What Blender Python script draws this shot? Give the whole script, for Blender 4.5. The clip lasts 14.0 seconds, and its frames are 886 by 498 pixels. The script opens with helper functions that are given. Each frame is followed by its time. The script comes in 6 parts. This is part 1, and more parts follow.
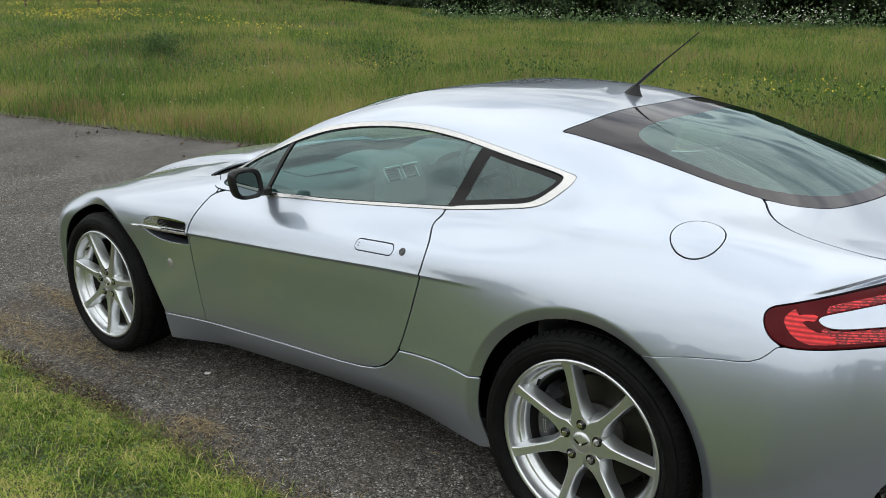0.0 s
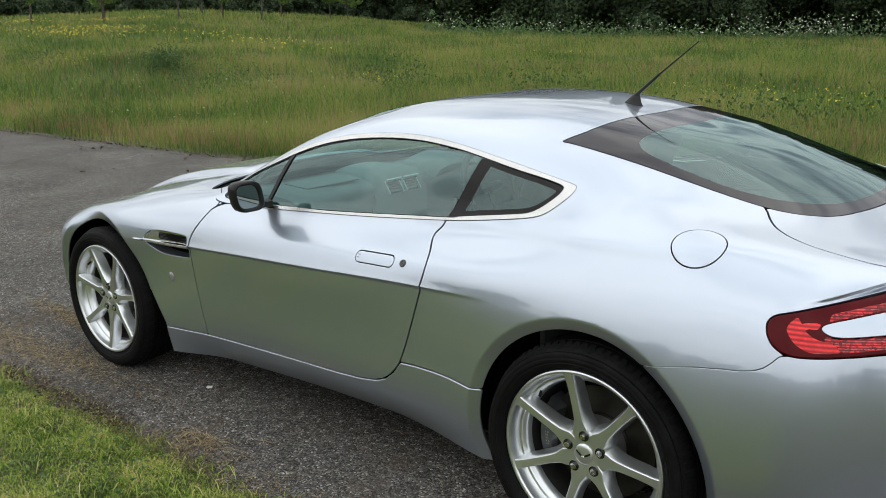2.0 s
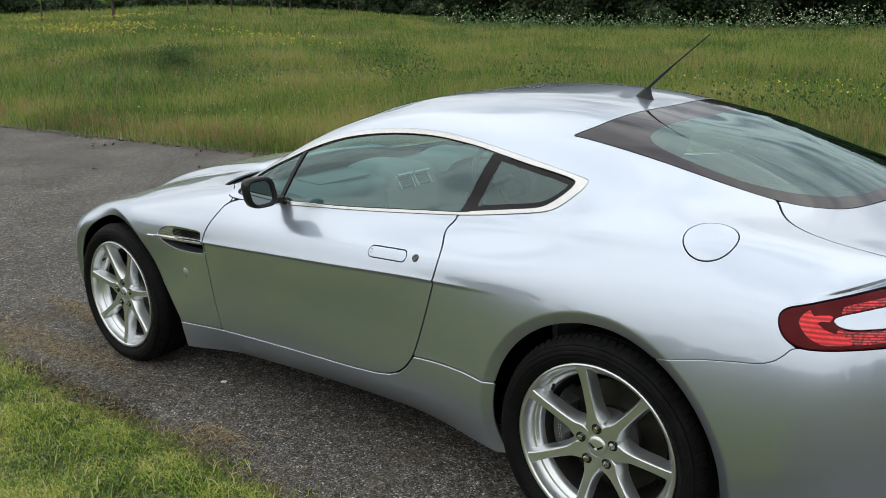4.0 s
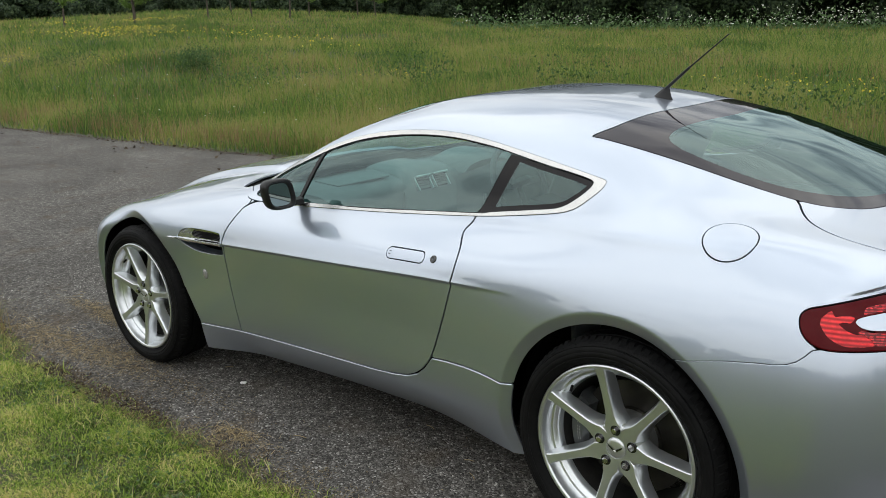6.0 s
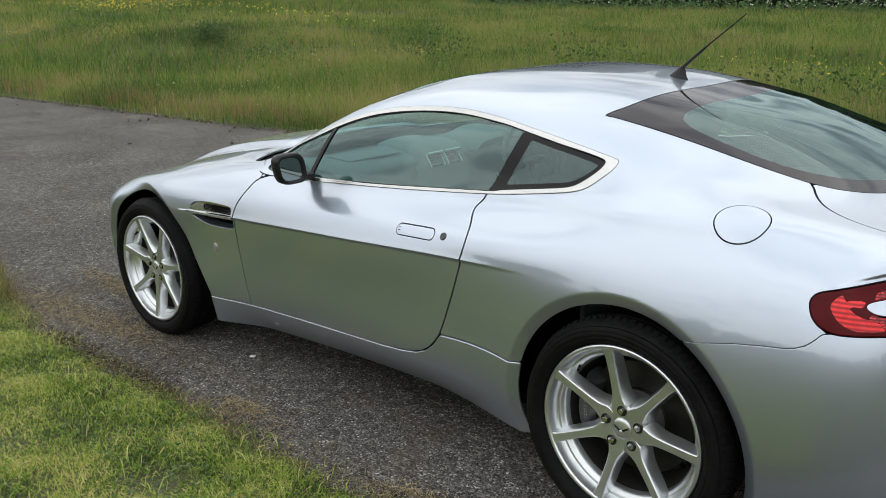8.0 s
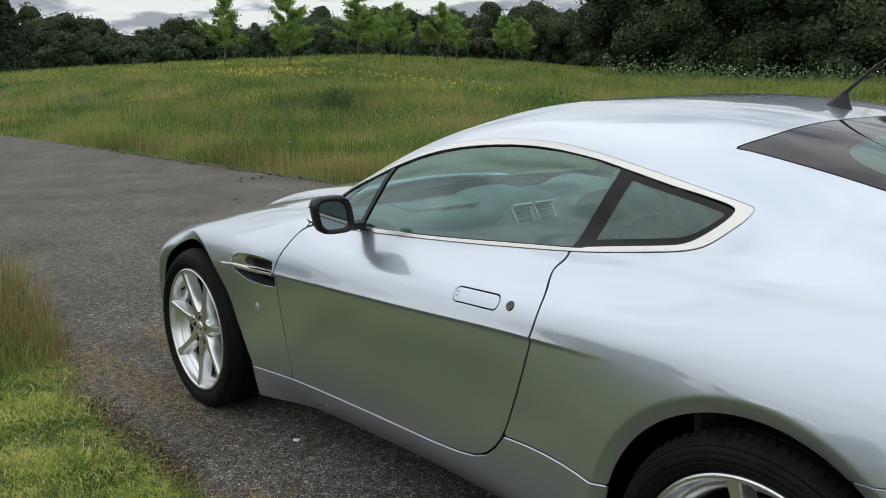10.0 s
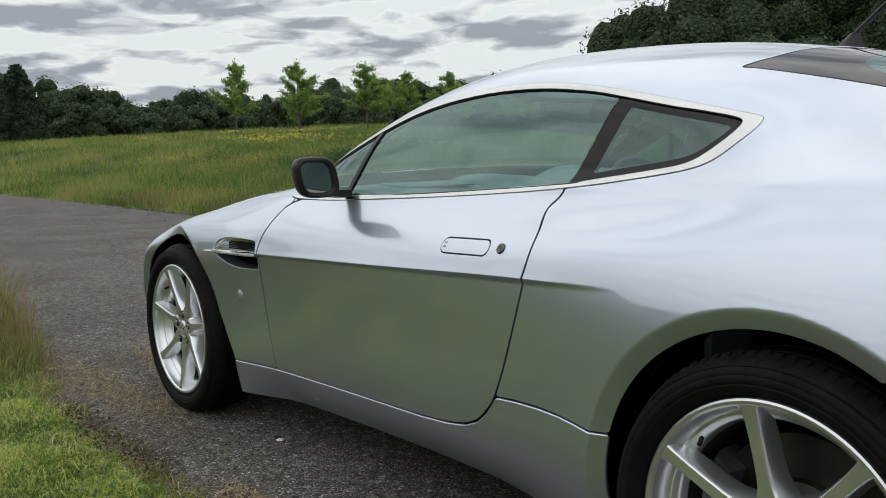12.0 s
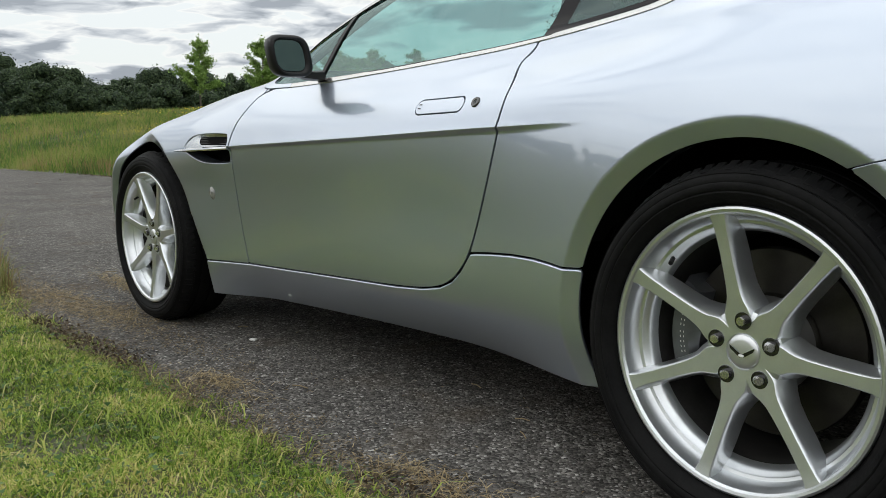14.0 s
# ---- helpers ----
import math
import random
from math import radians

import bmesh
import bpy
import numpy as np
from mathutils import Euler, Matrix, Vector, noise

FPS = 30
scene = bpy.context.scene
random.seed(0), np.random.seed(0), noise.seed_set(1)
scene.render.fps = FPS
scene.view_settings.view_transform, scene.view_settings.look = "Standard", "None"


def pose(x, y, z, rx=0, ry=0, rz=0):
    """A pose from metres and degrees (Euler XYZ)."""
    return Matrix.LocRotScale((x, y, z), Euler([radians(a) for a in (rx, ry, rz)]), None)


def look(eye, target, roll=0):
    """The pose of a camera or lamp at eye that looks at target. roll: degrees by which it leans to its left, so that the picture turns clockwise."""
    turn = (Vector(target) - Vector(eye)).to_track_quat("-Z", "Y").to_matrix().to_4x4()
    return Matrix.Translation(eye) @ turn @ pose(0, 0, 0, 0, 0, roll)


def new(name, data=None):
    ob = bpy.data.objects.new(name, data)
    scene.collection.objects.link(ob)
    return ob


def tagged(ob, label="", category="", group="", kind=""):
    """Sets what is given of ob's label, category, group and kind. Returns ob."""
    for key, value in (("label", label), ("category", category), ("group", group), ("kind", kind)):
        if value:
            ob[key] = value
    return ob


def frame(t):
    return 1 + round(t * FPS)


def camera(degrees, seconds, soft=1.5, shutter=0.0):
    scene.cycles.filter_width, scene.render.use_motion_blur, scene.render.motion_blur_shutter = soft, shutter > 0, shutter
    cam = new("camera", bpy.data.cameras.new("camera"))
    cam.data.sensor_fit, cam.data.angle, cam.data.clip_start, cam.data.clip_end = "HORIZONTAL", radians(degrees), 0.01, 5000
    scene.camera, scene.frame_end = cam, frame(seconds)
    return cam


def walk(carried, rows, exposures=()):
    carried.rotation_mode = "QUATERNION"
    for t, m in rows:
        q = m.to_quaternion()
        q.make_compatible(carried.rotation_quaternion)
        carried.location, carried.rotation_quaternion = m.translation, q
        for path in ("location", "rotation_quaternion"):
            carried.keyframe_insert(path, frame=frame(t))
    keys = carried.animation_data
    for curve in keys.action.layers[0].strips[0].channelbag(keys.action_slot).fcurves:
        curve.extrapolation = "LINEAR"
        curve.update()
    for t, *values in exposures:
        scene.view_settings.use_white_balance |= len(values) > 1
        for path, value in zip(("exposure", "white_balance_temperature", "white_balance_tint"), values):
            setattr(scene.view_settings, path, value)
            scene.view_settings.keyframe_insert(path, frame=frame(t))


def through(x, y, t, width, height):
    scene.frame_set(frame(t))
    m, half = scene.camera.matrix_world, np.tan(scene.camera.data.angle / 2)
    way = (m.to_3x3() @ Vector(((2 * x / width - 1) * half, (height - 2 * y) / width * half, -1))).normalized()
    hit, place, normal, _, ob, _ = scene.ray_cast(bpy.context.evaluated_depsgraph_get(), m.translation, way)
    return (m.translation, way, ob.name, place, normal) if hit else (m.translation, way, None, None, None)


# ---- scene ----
# ---- the camera and its walk ----
cam = camera(53.3, 14.0, soft=0.65)
PATH = [
    (0, (1.191, -2.916, 1.532), (-0.05, -1.433, 1.021), -0.9),
    (0.5, (1.194, -2.914, 1.536), (-0.053, -1.44, 1.014), -1.4),
    (1, (1.2, -2.918, 1.535), (-0.052, -1.446, 1.02), -1.5),
    (1.5, (1.201, -2.91, 1.529), (-0.054, -1.437, 1.025), -1.4),
    (2, (1.196, -2.899, 1.523), (-0.058, -1.418, 1.041), -1.4),
    (2.5, (1.196, -2.9, 1.521), (-0.076, -1.434, 1.039), -1.7),
    (3, (1.198, -2.92, 1.528), (-0.07, -1.453, 1.038), -1.8),
    (5.5, (1.202, -2.907, 1.528), (-0.084, -1.458, 1.034), -2.2),
    (6, (1.203, -2.914, 1.527), (-0.099, -1.478, 1.038), -2.3),
    (6.5, (1.202, -2.913, 1.53), (-0.116, -1.489, 1.046), -2.4),
    (7, (1.198, -2.91, 1.524), (-0.123, -1.493, 1.029), -1.9),
    (7.5, (1.201, -2.906, 1.525), (-0.117, -1.492, 1.011), -1.5),
    (8, (1.205, -2.905, 1.522), (-0.111, -1.497, 0.986), -1.5),
    (8.5, (1.181, -2.858, 1.51), (-0.164, -1.486, 0.957), -2.0),
    (9, (1.067, -2.691, 1.473), (-0.351, -1.384, 0.944), -1.8),
    (9.2, (1.005, -2.593, 1.461), (-0.449, -1.313, 0.96), -1.5),
    (11.3, (0.78, -2.189, 1.105), (-0.787, -0.98, 0.817), -0.9),
    (11.5, (0.779, -2.189, 1.09), (-0.784, -0.973, 0.808), -1.2),
    (12, (0.781, -2.204, 1.012), (-0.778, -0.971, 0.792), -1.3),
    (12.5, (0.799, -2.219, 0.874), (-0.749, -0.969, 0.677), -1.4),
    (13, (0.811, -2.244, 0.755), (-0.708, -0.967, 0.505), -1.4),
    (13.5, (0.804, -2.253, 0.722), (-0.703, -0.965, 0.457), -1.2),
    (14, (0.807, -2.258, 0.723), (-0.701, -0.971, 0.461), -1.1),
]
walk(cam, [(t, look(eye, target, roll)) for t, eye, target, roll in PATH], [(0.0, 0.35, 6480, 7.0), (8.0, 0.35, 6480, 7.0), (9.2, 0.29, 6480, 7.0), (11.3, 0.13, 6480, 7.0), (12.5, 0.16, 6480, 7.0), (13.0, 0.22, 6480, 7.0), (14.0, 0.32, 6480, 7.0)])


# ---- sky and sun ----
world = bpy.data.worlds.new("world")
scene.world = world
world.use_nodes = True


def build_sky():
    nt = world.node_tree
    n, l = nt.nodes, nt.links
    n.clear()
    out = n.new("ShaderNodeOutputWorld")
    bg = n.new("ShaderNodeBackground")
    sky = n.new("ShaderNodeTexSky")
    sky.sky_type = "NISHITA"
    sky.sun_disc = False
    sky.sun_elevation = radians(50)
    sky.sun_rotation = radians(148)
    sky_gain = n.new("ShaderNodeVectorMath")
    sky_gain.operation = "SCALE"
    sky_gain.inputs["Scale"].default_value = 0.10
    l.new(sky.outputs[0], sky_gain.inputs[0])
    co = n.new("ShaderNodeTexCoord")
    sep = n.new("ShaderNodeSeparateXYZ")
    l.new(co.outputs["Generated"], sep.inputs[0])
    # clouds lie in a sheet overhead: divide the direction by its height
    up = n.new("ShaderNodeMath")
    up.operation = "MAXIMUM"
    up.inputs[1].default_value = 0.0
    l.new(sep.outputs["Z"], up.inputs[0])
    add = n.new("ShaderNodeMath")
    add.operation = "ADD"
    add.inputs[1].default_value = 0.16
    l.new(up.outputs[0], add.inputs[0])
    div = n.new("ShaderNodeVectorMath")
    div.operation = "DIVIDE"
    comb = n.new("ShaderNodeCombineXYZ")
    for i in range(3):
        l.new(add.outputs[0], comb.inputs[i])
    l.new(co.outputs["Generated"], div.inputs[0])
    l.new(comb.outputs[0], div.inputs[1])

    # the sheet is stirred a little, so that the clouds billow
    stir = n.new("ShaderNodeTexNoise")
    stir.inputs["Scale"].default_value, stir.inputs["Detail"].default_value = 1.5, 4
    l.new(div.outputs[0], stir.inputs["Vector"])
    off = n.new("ShaderNodeVectorMath")
    off.operation = "MULTIPLY_ADD"
    off.inputs[1].default_value = (0.55, 0.55, 0.0)
    l.new(stir.outputs["Color"], off.inputs[0])
    l.new(div.outputs[0], off.inputs[2])

    def placed(offset, reach):
        far = n.new("ShaderNodeVectorMath")
        far.operation = "SCALE"
        far.inputs["Scale"].default_value = reach
        l.new(off.outputs[0], far.inputs[0])
        mp = n.new("ShaderNodeMapping")
        mp.inputs["Location"].default_value = offset
        mp.inputs["Rotation"].default_value = (0, 0, radians(-32))
        l.new(far.outputs[0], mp.inputs[0])
        return mp

    def mass(reach):
        """Broad cloud masses with rounded heads."""
        big = n.new("ShaderNodeTexNoise")
        big.inputs["Scale"].default_value, big.inputs["Detail"].default_value, big.inputs["Roughness"].default_value = 2.3, 6, 0.50
        l.new(placed((3.1, 1.7, 0), reach).outputs[0], big.inputs["Vector"])
        puff = n.new("ShaderNodeTexVoronoi")
        puff.feature = "SMOOTH_F1"
        puff.inputs["Scale"].default_value, puff.inputs["Detail"].default_value, puff.inputs["Roughness"].default_value = 3.2, 3, 0.50
        puff.inputs["Smoothness"].default_value = 0.6
        l.new(placed((1.3, 0.6, 0), reach).outputs[0], puff.inputs["Vector"])
        m = n.new("ShaderNodeMath")
        m.operation = "MULTIPLY_ADD"
        m.inputs[1].default_value = -0.16
        l.new(puff.outputs["Distance"], m.inputs[0])
        l.new(big.outputs["Fac"], m.inputs[2])
        return m

    here, beyond = mass(1.0), mass(1.06)
    fine = n.new("ShaderNodeTexNoise")
    fine.inputs["Scale"].default_value, fine.inputs["Detail"].default_value, fine.inputs["Roughness"].default_value = 4.2, 9, 0.60
    l.new(placed((0.4, 5.2, 0), 1.0).outputs[0], fine.inputs["Vector"])
    # heads are lighter than bases: compare with the place a little farther out
    slope = n.new("ShaderNodeMath")
    slope.operation = "SUBTRACT"
    l.new(here.outputs[0], slope.inputs[0])
    l.new(beyond.outputs[0], slope.inputs[1])
    body = n.new("ShaderNodeMath")
    body.operation = "MULTIPLY_ADD"
    body.inputs[1].default_value = 1.7
    l.new(slope.outputs[0], body.inputs[0])
    l.new(here.outputs[0], body.inputs[2])
    mixn = n.new("ShaderNodeMath")
    mixn.operation = "MULTIPLY_ADD"
    mixn.inputs[1].default_value = 0.46
    l.new(fine.outputs["Fac"], mixn.inputs[0])
    l.new(body.outputs[0], mixn.inputs[2])
    ramp = n.new("ShaderNodeValToRGB")
    r = ramp.color_ramp
    r.elements[0].position, r.elements[0].color = 0.0, (0.92, 0.925, 0.92, 1)
    r.elements[1].position, r.elements[1].color = 1.0, (0.36, 0.39, 0.44, 1)
    for at, c in ((0.22, (0.90, 0.905, 0.905)), (0.42, (0.75, 0.77, 0.80)), (0.64, (0.58, 0.61, 0.66))):
        r.elements.new(at).color = (*c, 1)
    span = n.new("ShaderNodeMapRange")
    span.inputs["From Min"].default_value, span.inputs["From Max"].default_value = 0.38, 0.90
    l.new(mixn.outputs[0], span.inputs[0])
    l.new(span.outputs[0], ramp.inputs[0])
    cover = n.new("ShaderNodeMapRange")
    cover.inputs["From Min"].default_value, cover.inputs["From Max"].default_value = 0.40, 0.50
    cover.inputs["To Min"].default_value, cover.inputs["To Max"].default_value = 0.80, 1.0
    l.new(mixn.outputs[0], cover.inputs[0])
    # an overcast sky is brighter overhead than at the horizon
    lift = n.new("ShaderNodeMapRange")
    lift.inputs["From Min"].default_value, lift.inputs["From Max"].default_value = 0.05, 1.0
    lift.inputs["To Min"].default_value, lift.inputs["To Max"].default_value = SKY_GAIN, SKY_GAIN * ZENITH
    l.new(up.outputs[0], lift.inputs[0])
    cg = n.new("ShaderNodeVectorMath")
    cg.operation = "SCALE"
    l.new(lift.outputs[0], cg.inputs["Scale"])
    l.new(ramp.outputs[0], cg.inputs[0])
    mix = n.new("ShaderNodeMix")
    mix.data_type = "RGBA"
    l.new(cover.outputs[0], mix.inputs["Factor"])
    l.new(sky_gain.outputs[0], mix.inputs["A"])
    l.new(cg.outputs[0], mix.inputs["B"])
    l.new(mix.outputs["Result"], bg.inputs["Color"])
    bg.inputs["Strength"].default_value = 1.0
    l.new(bg.outputs[0], out.inputs[0])


SKY_GAIN, ZENITH = 0.82, 1.68
build_sky()
sun = new("sun", bpy.data.lights.new("sun", "SUN"))
sun.data.energy = 1.1
sun.data.angle = radians(170)
sun.data.color = (1.0, 0.96, 0.90)
sun.matrix_world = look((2.5, -4.0, 7.0), (0, 0, 0))


# ---- materials ----
def mat(name, base=(0.5, 0.5, 0.5), rough=0.5, metal=0.0, coat=0.0, spec=0.5, vary=0.0, scale=20.0, fine=0.0, bump=0.0, bump_scale=80.0, second=None, coat_rough=0.03):
    """A principled material with two scales of noise on colour and roughness, and a fine bump."""
    m = bpy.data.materials.new(name)
    m.use_nodes = True
    n, l = m.node_tree.nodes, m.node_tree.links
    p = n["Principled BSDF"]
    p.inputs["Base Color"].default_value = (*base, 1)
    p.inputs["Roughness"].default_value = rough
    p.inputs["Metallic"].default_value = metal
    p.inputs["Coat Weight"].default_value = coat
    p.inputs["Coat Roughness"].default_value = coat_rough
    p.inputs["Specular IOR Level"].default_value = spec
    co = n.new("ShaderNodeTexCoord")
    if vary:
        a = n.new("ShaderNodeTexNoise")
        a.inputs["Scale"].default_value, a.inputs["Detail"].default_value = scale, 6
        b = n.new("ShaderNodeTexNoise")
        b.inputs["Scale"].default_value, b.inputs["Detail"].default_value = scale * 9, 3
        l.new(co.outputs["Object"], a.inputs["Vector"])
        l.new(co.outputs["Object"], b.inputs["Vector"])
        add = n.new("ShaderNodeMath")
        add.operation = "MULTIPLY_ADD"
        add.inputs[1].default_value = fine
        l.new(b.outputs["Fac"], add.inputs[0])
        l.new(a.outputs["Fac"], add.inputs[2])
        rg = n.new("ShaderNodeMapRange")
        rg.inputs["From Min"].default_value, rg.inputs["From Max"].default_value = 0.3 + 0.35 * fine, 0.7 + 0.65 * fine
        l.new(add.outputs[0], rg.inputs[0])
        mx = n.new("ShaderNodeMix")
        mx.data_type = "RGBA"
        lo = tuple(c * (1 - vary) for c in base)
        hi = second or tuple(min(1, c * (1 + vary)) for c in base)
        mx.inputs["A"].default_value, mx.inputs["B"].default_value = (*lo, 1), (*hi, 1)
        l.new(rg.outputs[0], mx.inputs["Factor"])
        l.new(mx.outputs["Result"], p.inputs["Base Color"])
    if bump:
        t = n.new("ShaderNodeTexNoise")
        t.inputs["Scale"].default_value, t.inputs["Detail"].default_value = bump_scale, 4
        l.new(co.outputs["Object"], t.inputs["Vector"])
        bp = n.new("ShaderNodeBump")
        bp.inputs["Strength"].default_value, bp.inputs["Distance"].default_value = bump, 0.01
        l.new(t.outputs["Fac"], bp.inputs["Height"])
        l.new(bp.outputs[0], p.inputs["Normal"])
    return m


def glass_mat(name, tint, gloss=1.0, rough=0.0):
    """A thin tinted pane: clear with a gloss that grows at a glance."""
    m = bpy.data.materials.new(name)
    m.use_nodes = True
    n, l = m.node_tree.nodes, m.node_tree.links
    n.clear()
    out = n.new("ShaderNodeOutputMaterial")
    tr = n.new("ShaderNodeBsdfTransparent")
    tr.inputs[0].default_value = (*tint, 1)
    gl = n.new("ShaderNodeBsdfGlossy")
    gl.inputs["Roughness"].default_value = rough
    gl.inputs["Color"].default_value = (0.76, 0.96, 0.95, 1)
    fr = n.new("ShaderNodeLayerWeight")
    fr.inputs[0].default_value = 0.5
    steep = n.new("ShaderNodeMath")
    steep.operation = "POWER"
    steep.inputs[1].default_value = 5.0
    l.new(fr.outputs["Facing"], steep.inputs[0])
    k = n.new("ShaderNodeMath")
    k.operation = "MULTIPLY_ADD"
    k.inputs[1].default_value, k.inputs[2].default_value = 0.85, gloss
    l.new(steep.outputs[0], k.inputs[0])
    mx = n.new("ShaderNodeMixShader")
    l.new(k.outputs[0], mx.inputs[0])
    l.new(tr.outputs[0], mx.inputs[1])
    l.new(gl.outputs[0], mx.inputs[2])
    l.new(mx.outputs[0], out.inputs[0])
    return m


def paint_mat():
    """Silver metallic paint under clear lacquer, with a fine flake and a faint orange peel."""
    m = mat("silver_paint", (0.450, 0.503, 0.592), 0.38, 0.87, coat=1.0, spec=0.5, coat_rough=0.015)
    n, l = m.node_tree.nodes, m.node_tree.links
    p = n["Principled BSDF"]
    co = n.new("ShaderNodeTexCoord")
    fl = n.new("ShaderNodeTexVoronoi")
    fl.inputs["Scale"].default_value = 1400
    l.new(co.outputs["Object"], fl.inputs["Vector"])
    mr = n.new("ShaderNodeMapRange")
    mr.inputs["To Min"].default_value, mr.inputs["To Max"].default_value = 0.28, 0.36
    l.new(fl.outputs["Color"], mr.inputs[0])
    p.inputs["Coat IOR"].default_value = 1.95
    dust = n.new("ShaderNodeTexNoise")
    dust.inputs["Scale"].default_value, dust.inputs["Detail"].default_value = 6, 8
    l.new(co.outputs["Object"], dust.inputs["Vector"])
    dm = n.new("ShaderNodeMapRange")
    dm.inputs["To Min"].default_value, dm.inputs["To Max"].default_value = 0.0, 0.05
    l.new(dust.outputs["Fac"], dm.inputs[0])
    l.new(mr.outputs[0], p.inputs["Roughness"])
    l.new(dm.outputs[0], p.inputs["Coat Roughness"])
    return m


PAINT = paint_mat()
CHROME = mat("bright_trim", (0.80, 0.80, 0.80), 0.12, 1.0, vary=0.04, scale=30)
SATIN = mat("brushed_steel", (0.58, 0.575, 0.565), 0.24, 1.0, vary=0.03, scale=40, fine=0.4, bump=0.02, bump_scale=300)
ALLOY = mat("wheel_silver", (0.66, 0.68, 0.70), 0.31, 0.9, coat=0.6, vary=0.06, scale=25, fine=0.3)
# brake dust, and the shade behind the spokes painted into the same dark colour
SHADEDUST = mat("shaded_dusty_rim_inside", (0.045, 0.043, 0.041), 0.5, 0.5, vary=0.3, scale=20, fine=0.4)
RUBBER = mat("tyre_rubber", (0.0055, 0.0055, 0.006), 0.66, spec=0.09, vary=0.35, scale=18, fine=0.5, bump=0.10, bump_scale=220, second=(0.010, 0.0098, 0.0098))
PLASTIC = mat("black_plastic", (0.010, 0.010, 0.011), 0.36, spec=0.30, vary=0.2, scale=30, fine=0.3, bump=0.05, bump_scale=400)
GLOSSBLACK = mat("gloss_black", (0.010, 0.010, 0.011), 0.10, coat=0.5, vary=0.2, scale=10)
FRIT = mat("black_glass_border", (0.020, 0.016, 0.020), 0.05, spec=0.42, vary=0.1, scale=10)
SCOOP = mat("polished_scoop", (0.62, 0.64, 0.66), 0.16, 1.0, vary=0.05, scale=30)
DARKFRIT = mat("dark_glass_edge", (0.012, 0.011, 0.012), 0.06, spec=0.2, vary=0.1, scale=10)
LINER = mat("dark_underbody", (0.005, 0.005, 0.005), 0.95, spec=0.1, vary=0.4, scale=8, fine=0.5)
LEATHER = mat("dark_leather", (0.05, 0.052, 0.054), 0.5, vary=0.2, scale=20, fine=0.4, bump=0.15, bump_scale=180)
DASH = mat("dash_leather", (0.16, 0.165, 0.165), 0.5, vary=0.15, scale=20, fine=0.4, bump=0.12, bump_scale=200)
SILVERTRIM = mat("cabin_silver", (0.70, 0.71, 0.71), 0.35, 0.6, vary=0.05, scale=30)
IRON = mat("brake_disc_iron", (0.038, 0.035, 0.030), 0.42, 0.8, vary=0.25, scale=35, fine=0.4)
CALIPER = mat("caliper_paint", (0.11, 0.116, 0.122), 0.35, 0.5, vary=0.15, scale=40)
WHITEPRINT = mat("white_print", (0.75, 0.75, 0.73), 0.5, vary=0.05, scale=60)


def rib_mat(name, low, high, pitch, broken):
    """Red lamp plastic with fine level ribs, broken up into brighter cells."""
    m = mat(name, high, 0.2, coat=0.3, spec=0.3)
    n, l = m.node_tree.nodes, m.node_tree.links
    co = n.new("ShaderNodeTexCoord")
    wv = n.new("ShaderNodeTexWave")
    wv.bands_direction = "Z"
    wv.inputs["Scale"].default_value, wv.inputs["Distortion"].default_value = pitch, .6 * broken
    l.new(co.outputs["Object"], wv.inputs["Vector"])
    cells = n.new("ShaderNodeTexVoronoi")
    cells.inputs["Scale"].default_value = 160
    l.new(co.outputs["Object"], cells.inputs["Vector"])
    mul = n.new("ShaderNodeMath")
    mul.operation = "MULTIPLY"
    l.new(wv.outputs["Fac"], mul.inputs[0])
    one = n.new("ShaderNodeSeparateColor")
    l.new(cells.outputs["Color"], one.inputs[0])
    soft = n.new("ShaderNodeMapRange")
    soft.inputs["To Min"].default_value, soft.inputs["To Max"].default_value = 1 - broken, 1.0 + .3 * broken
    l.new(one.outputs[0], soft.inputs[0])
    l.new(soft.outputs[0], mul.inputs[1])
    mx = n.new("ShaderNodeMix")
    mx.data_type = "RGBA"
    mx.inputs["A"].default_value, mx.inputs["B"].default_value = (*low, 1), (*high, 1)
    l.new(mul.outputs[0], mx.inputs["Factor"])
    l.new(mx.outputs["Result"], n["Principled BSDF"].inputs["Base Color"])
    return m


LAMPRED = rib_mat("lamp_red", (0.30, 0.004, 0.007), (0.90, 0.016, 0.022), 30, .35)
LAMPCELL = rib_mat("lamp_red_cells", (0.10, 0.003, 0.005), (0.85, 0.022, 0.03), 55, 1.0)
CAPMETAL = mat("satin_cap", (0.70, 0.71, 0.72), 0.34, 0.9, vary=0.04, scale=60)
LAMPDARK = mat("lamp_dark_red", (0.072, 0.003, 0.005), 0.08, spec=0.12, vary=0.2, scale=14)
SIDEGLASS = glass_mat("tinted_glass", (0.32, 0.56, 0.55), 0.13)
QUARTERGLASS = glass_mat("dark_tinted_glass", (0.25, 0.46, 0.44), 0.10)
REPEATER = mat("repeater_lens", (0.28, 0.275, 0.265), 0.26, 0.3, spec=0.5, vary=0.15, scale=120)
REARGLASS = glass_mat("rear_glass", (0.34, 0.48, 0.47), 0.15)
SCREENGLASS = glass_mat("windscreen_glass", (0.80, 0.90, 0.87), 0.06)
COWL = mat("black_cowl", (0.006, 0.006, 0.006), 0.8, spec=0.04, vary=0.3, scale=30, fine=0.4)


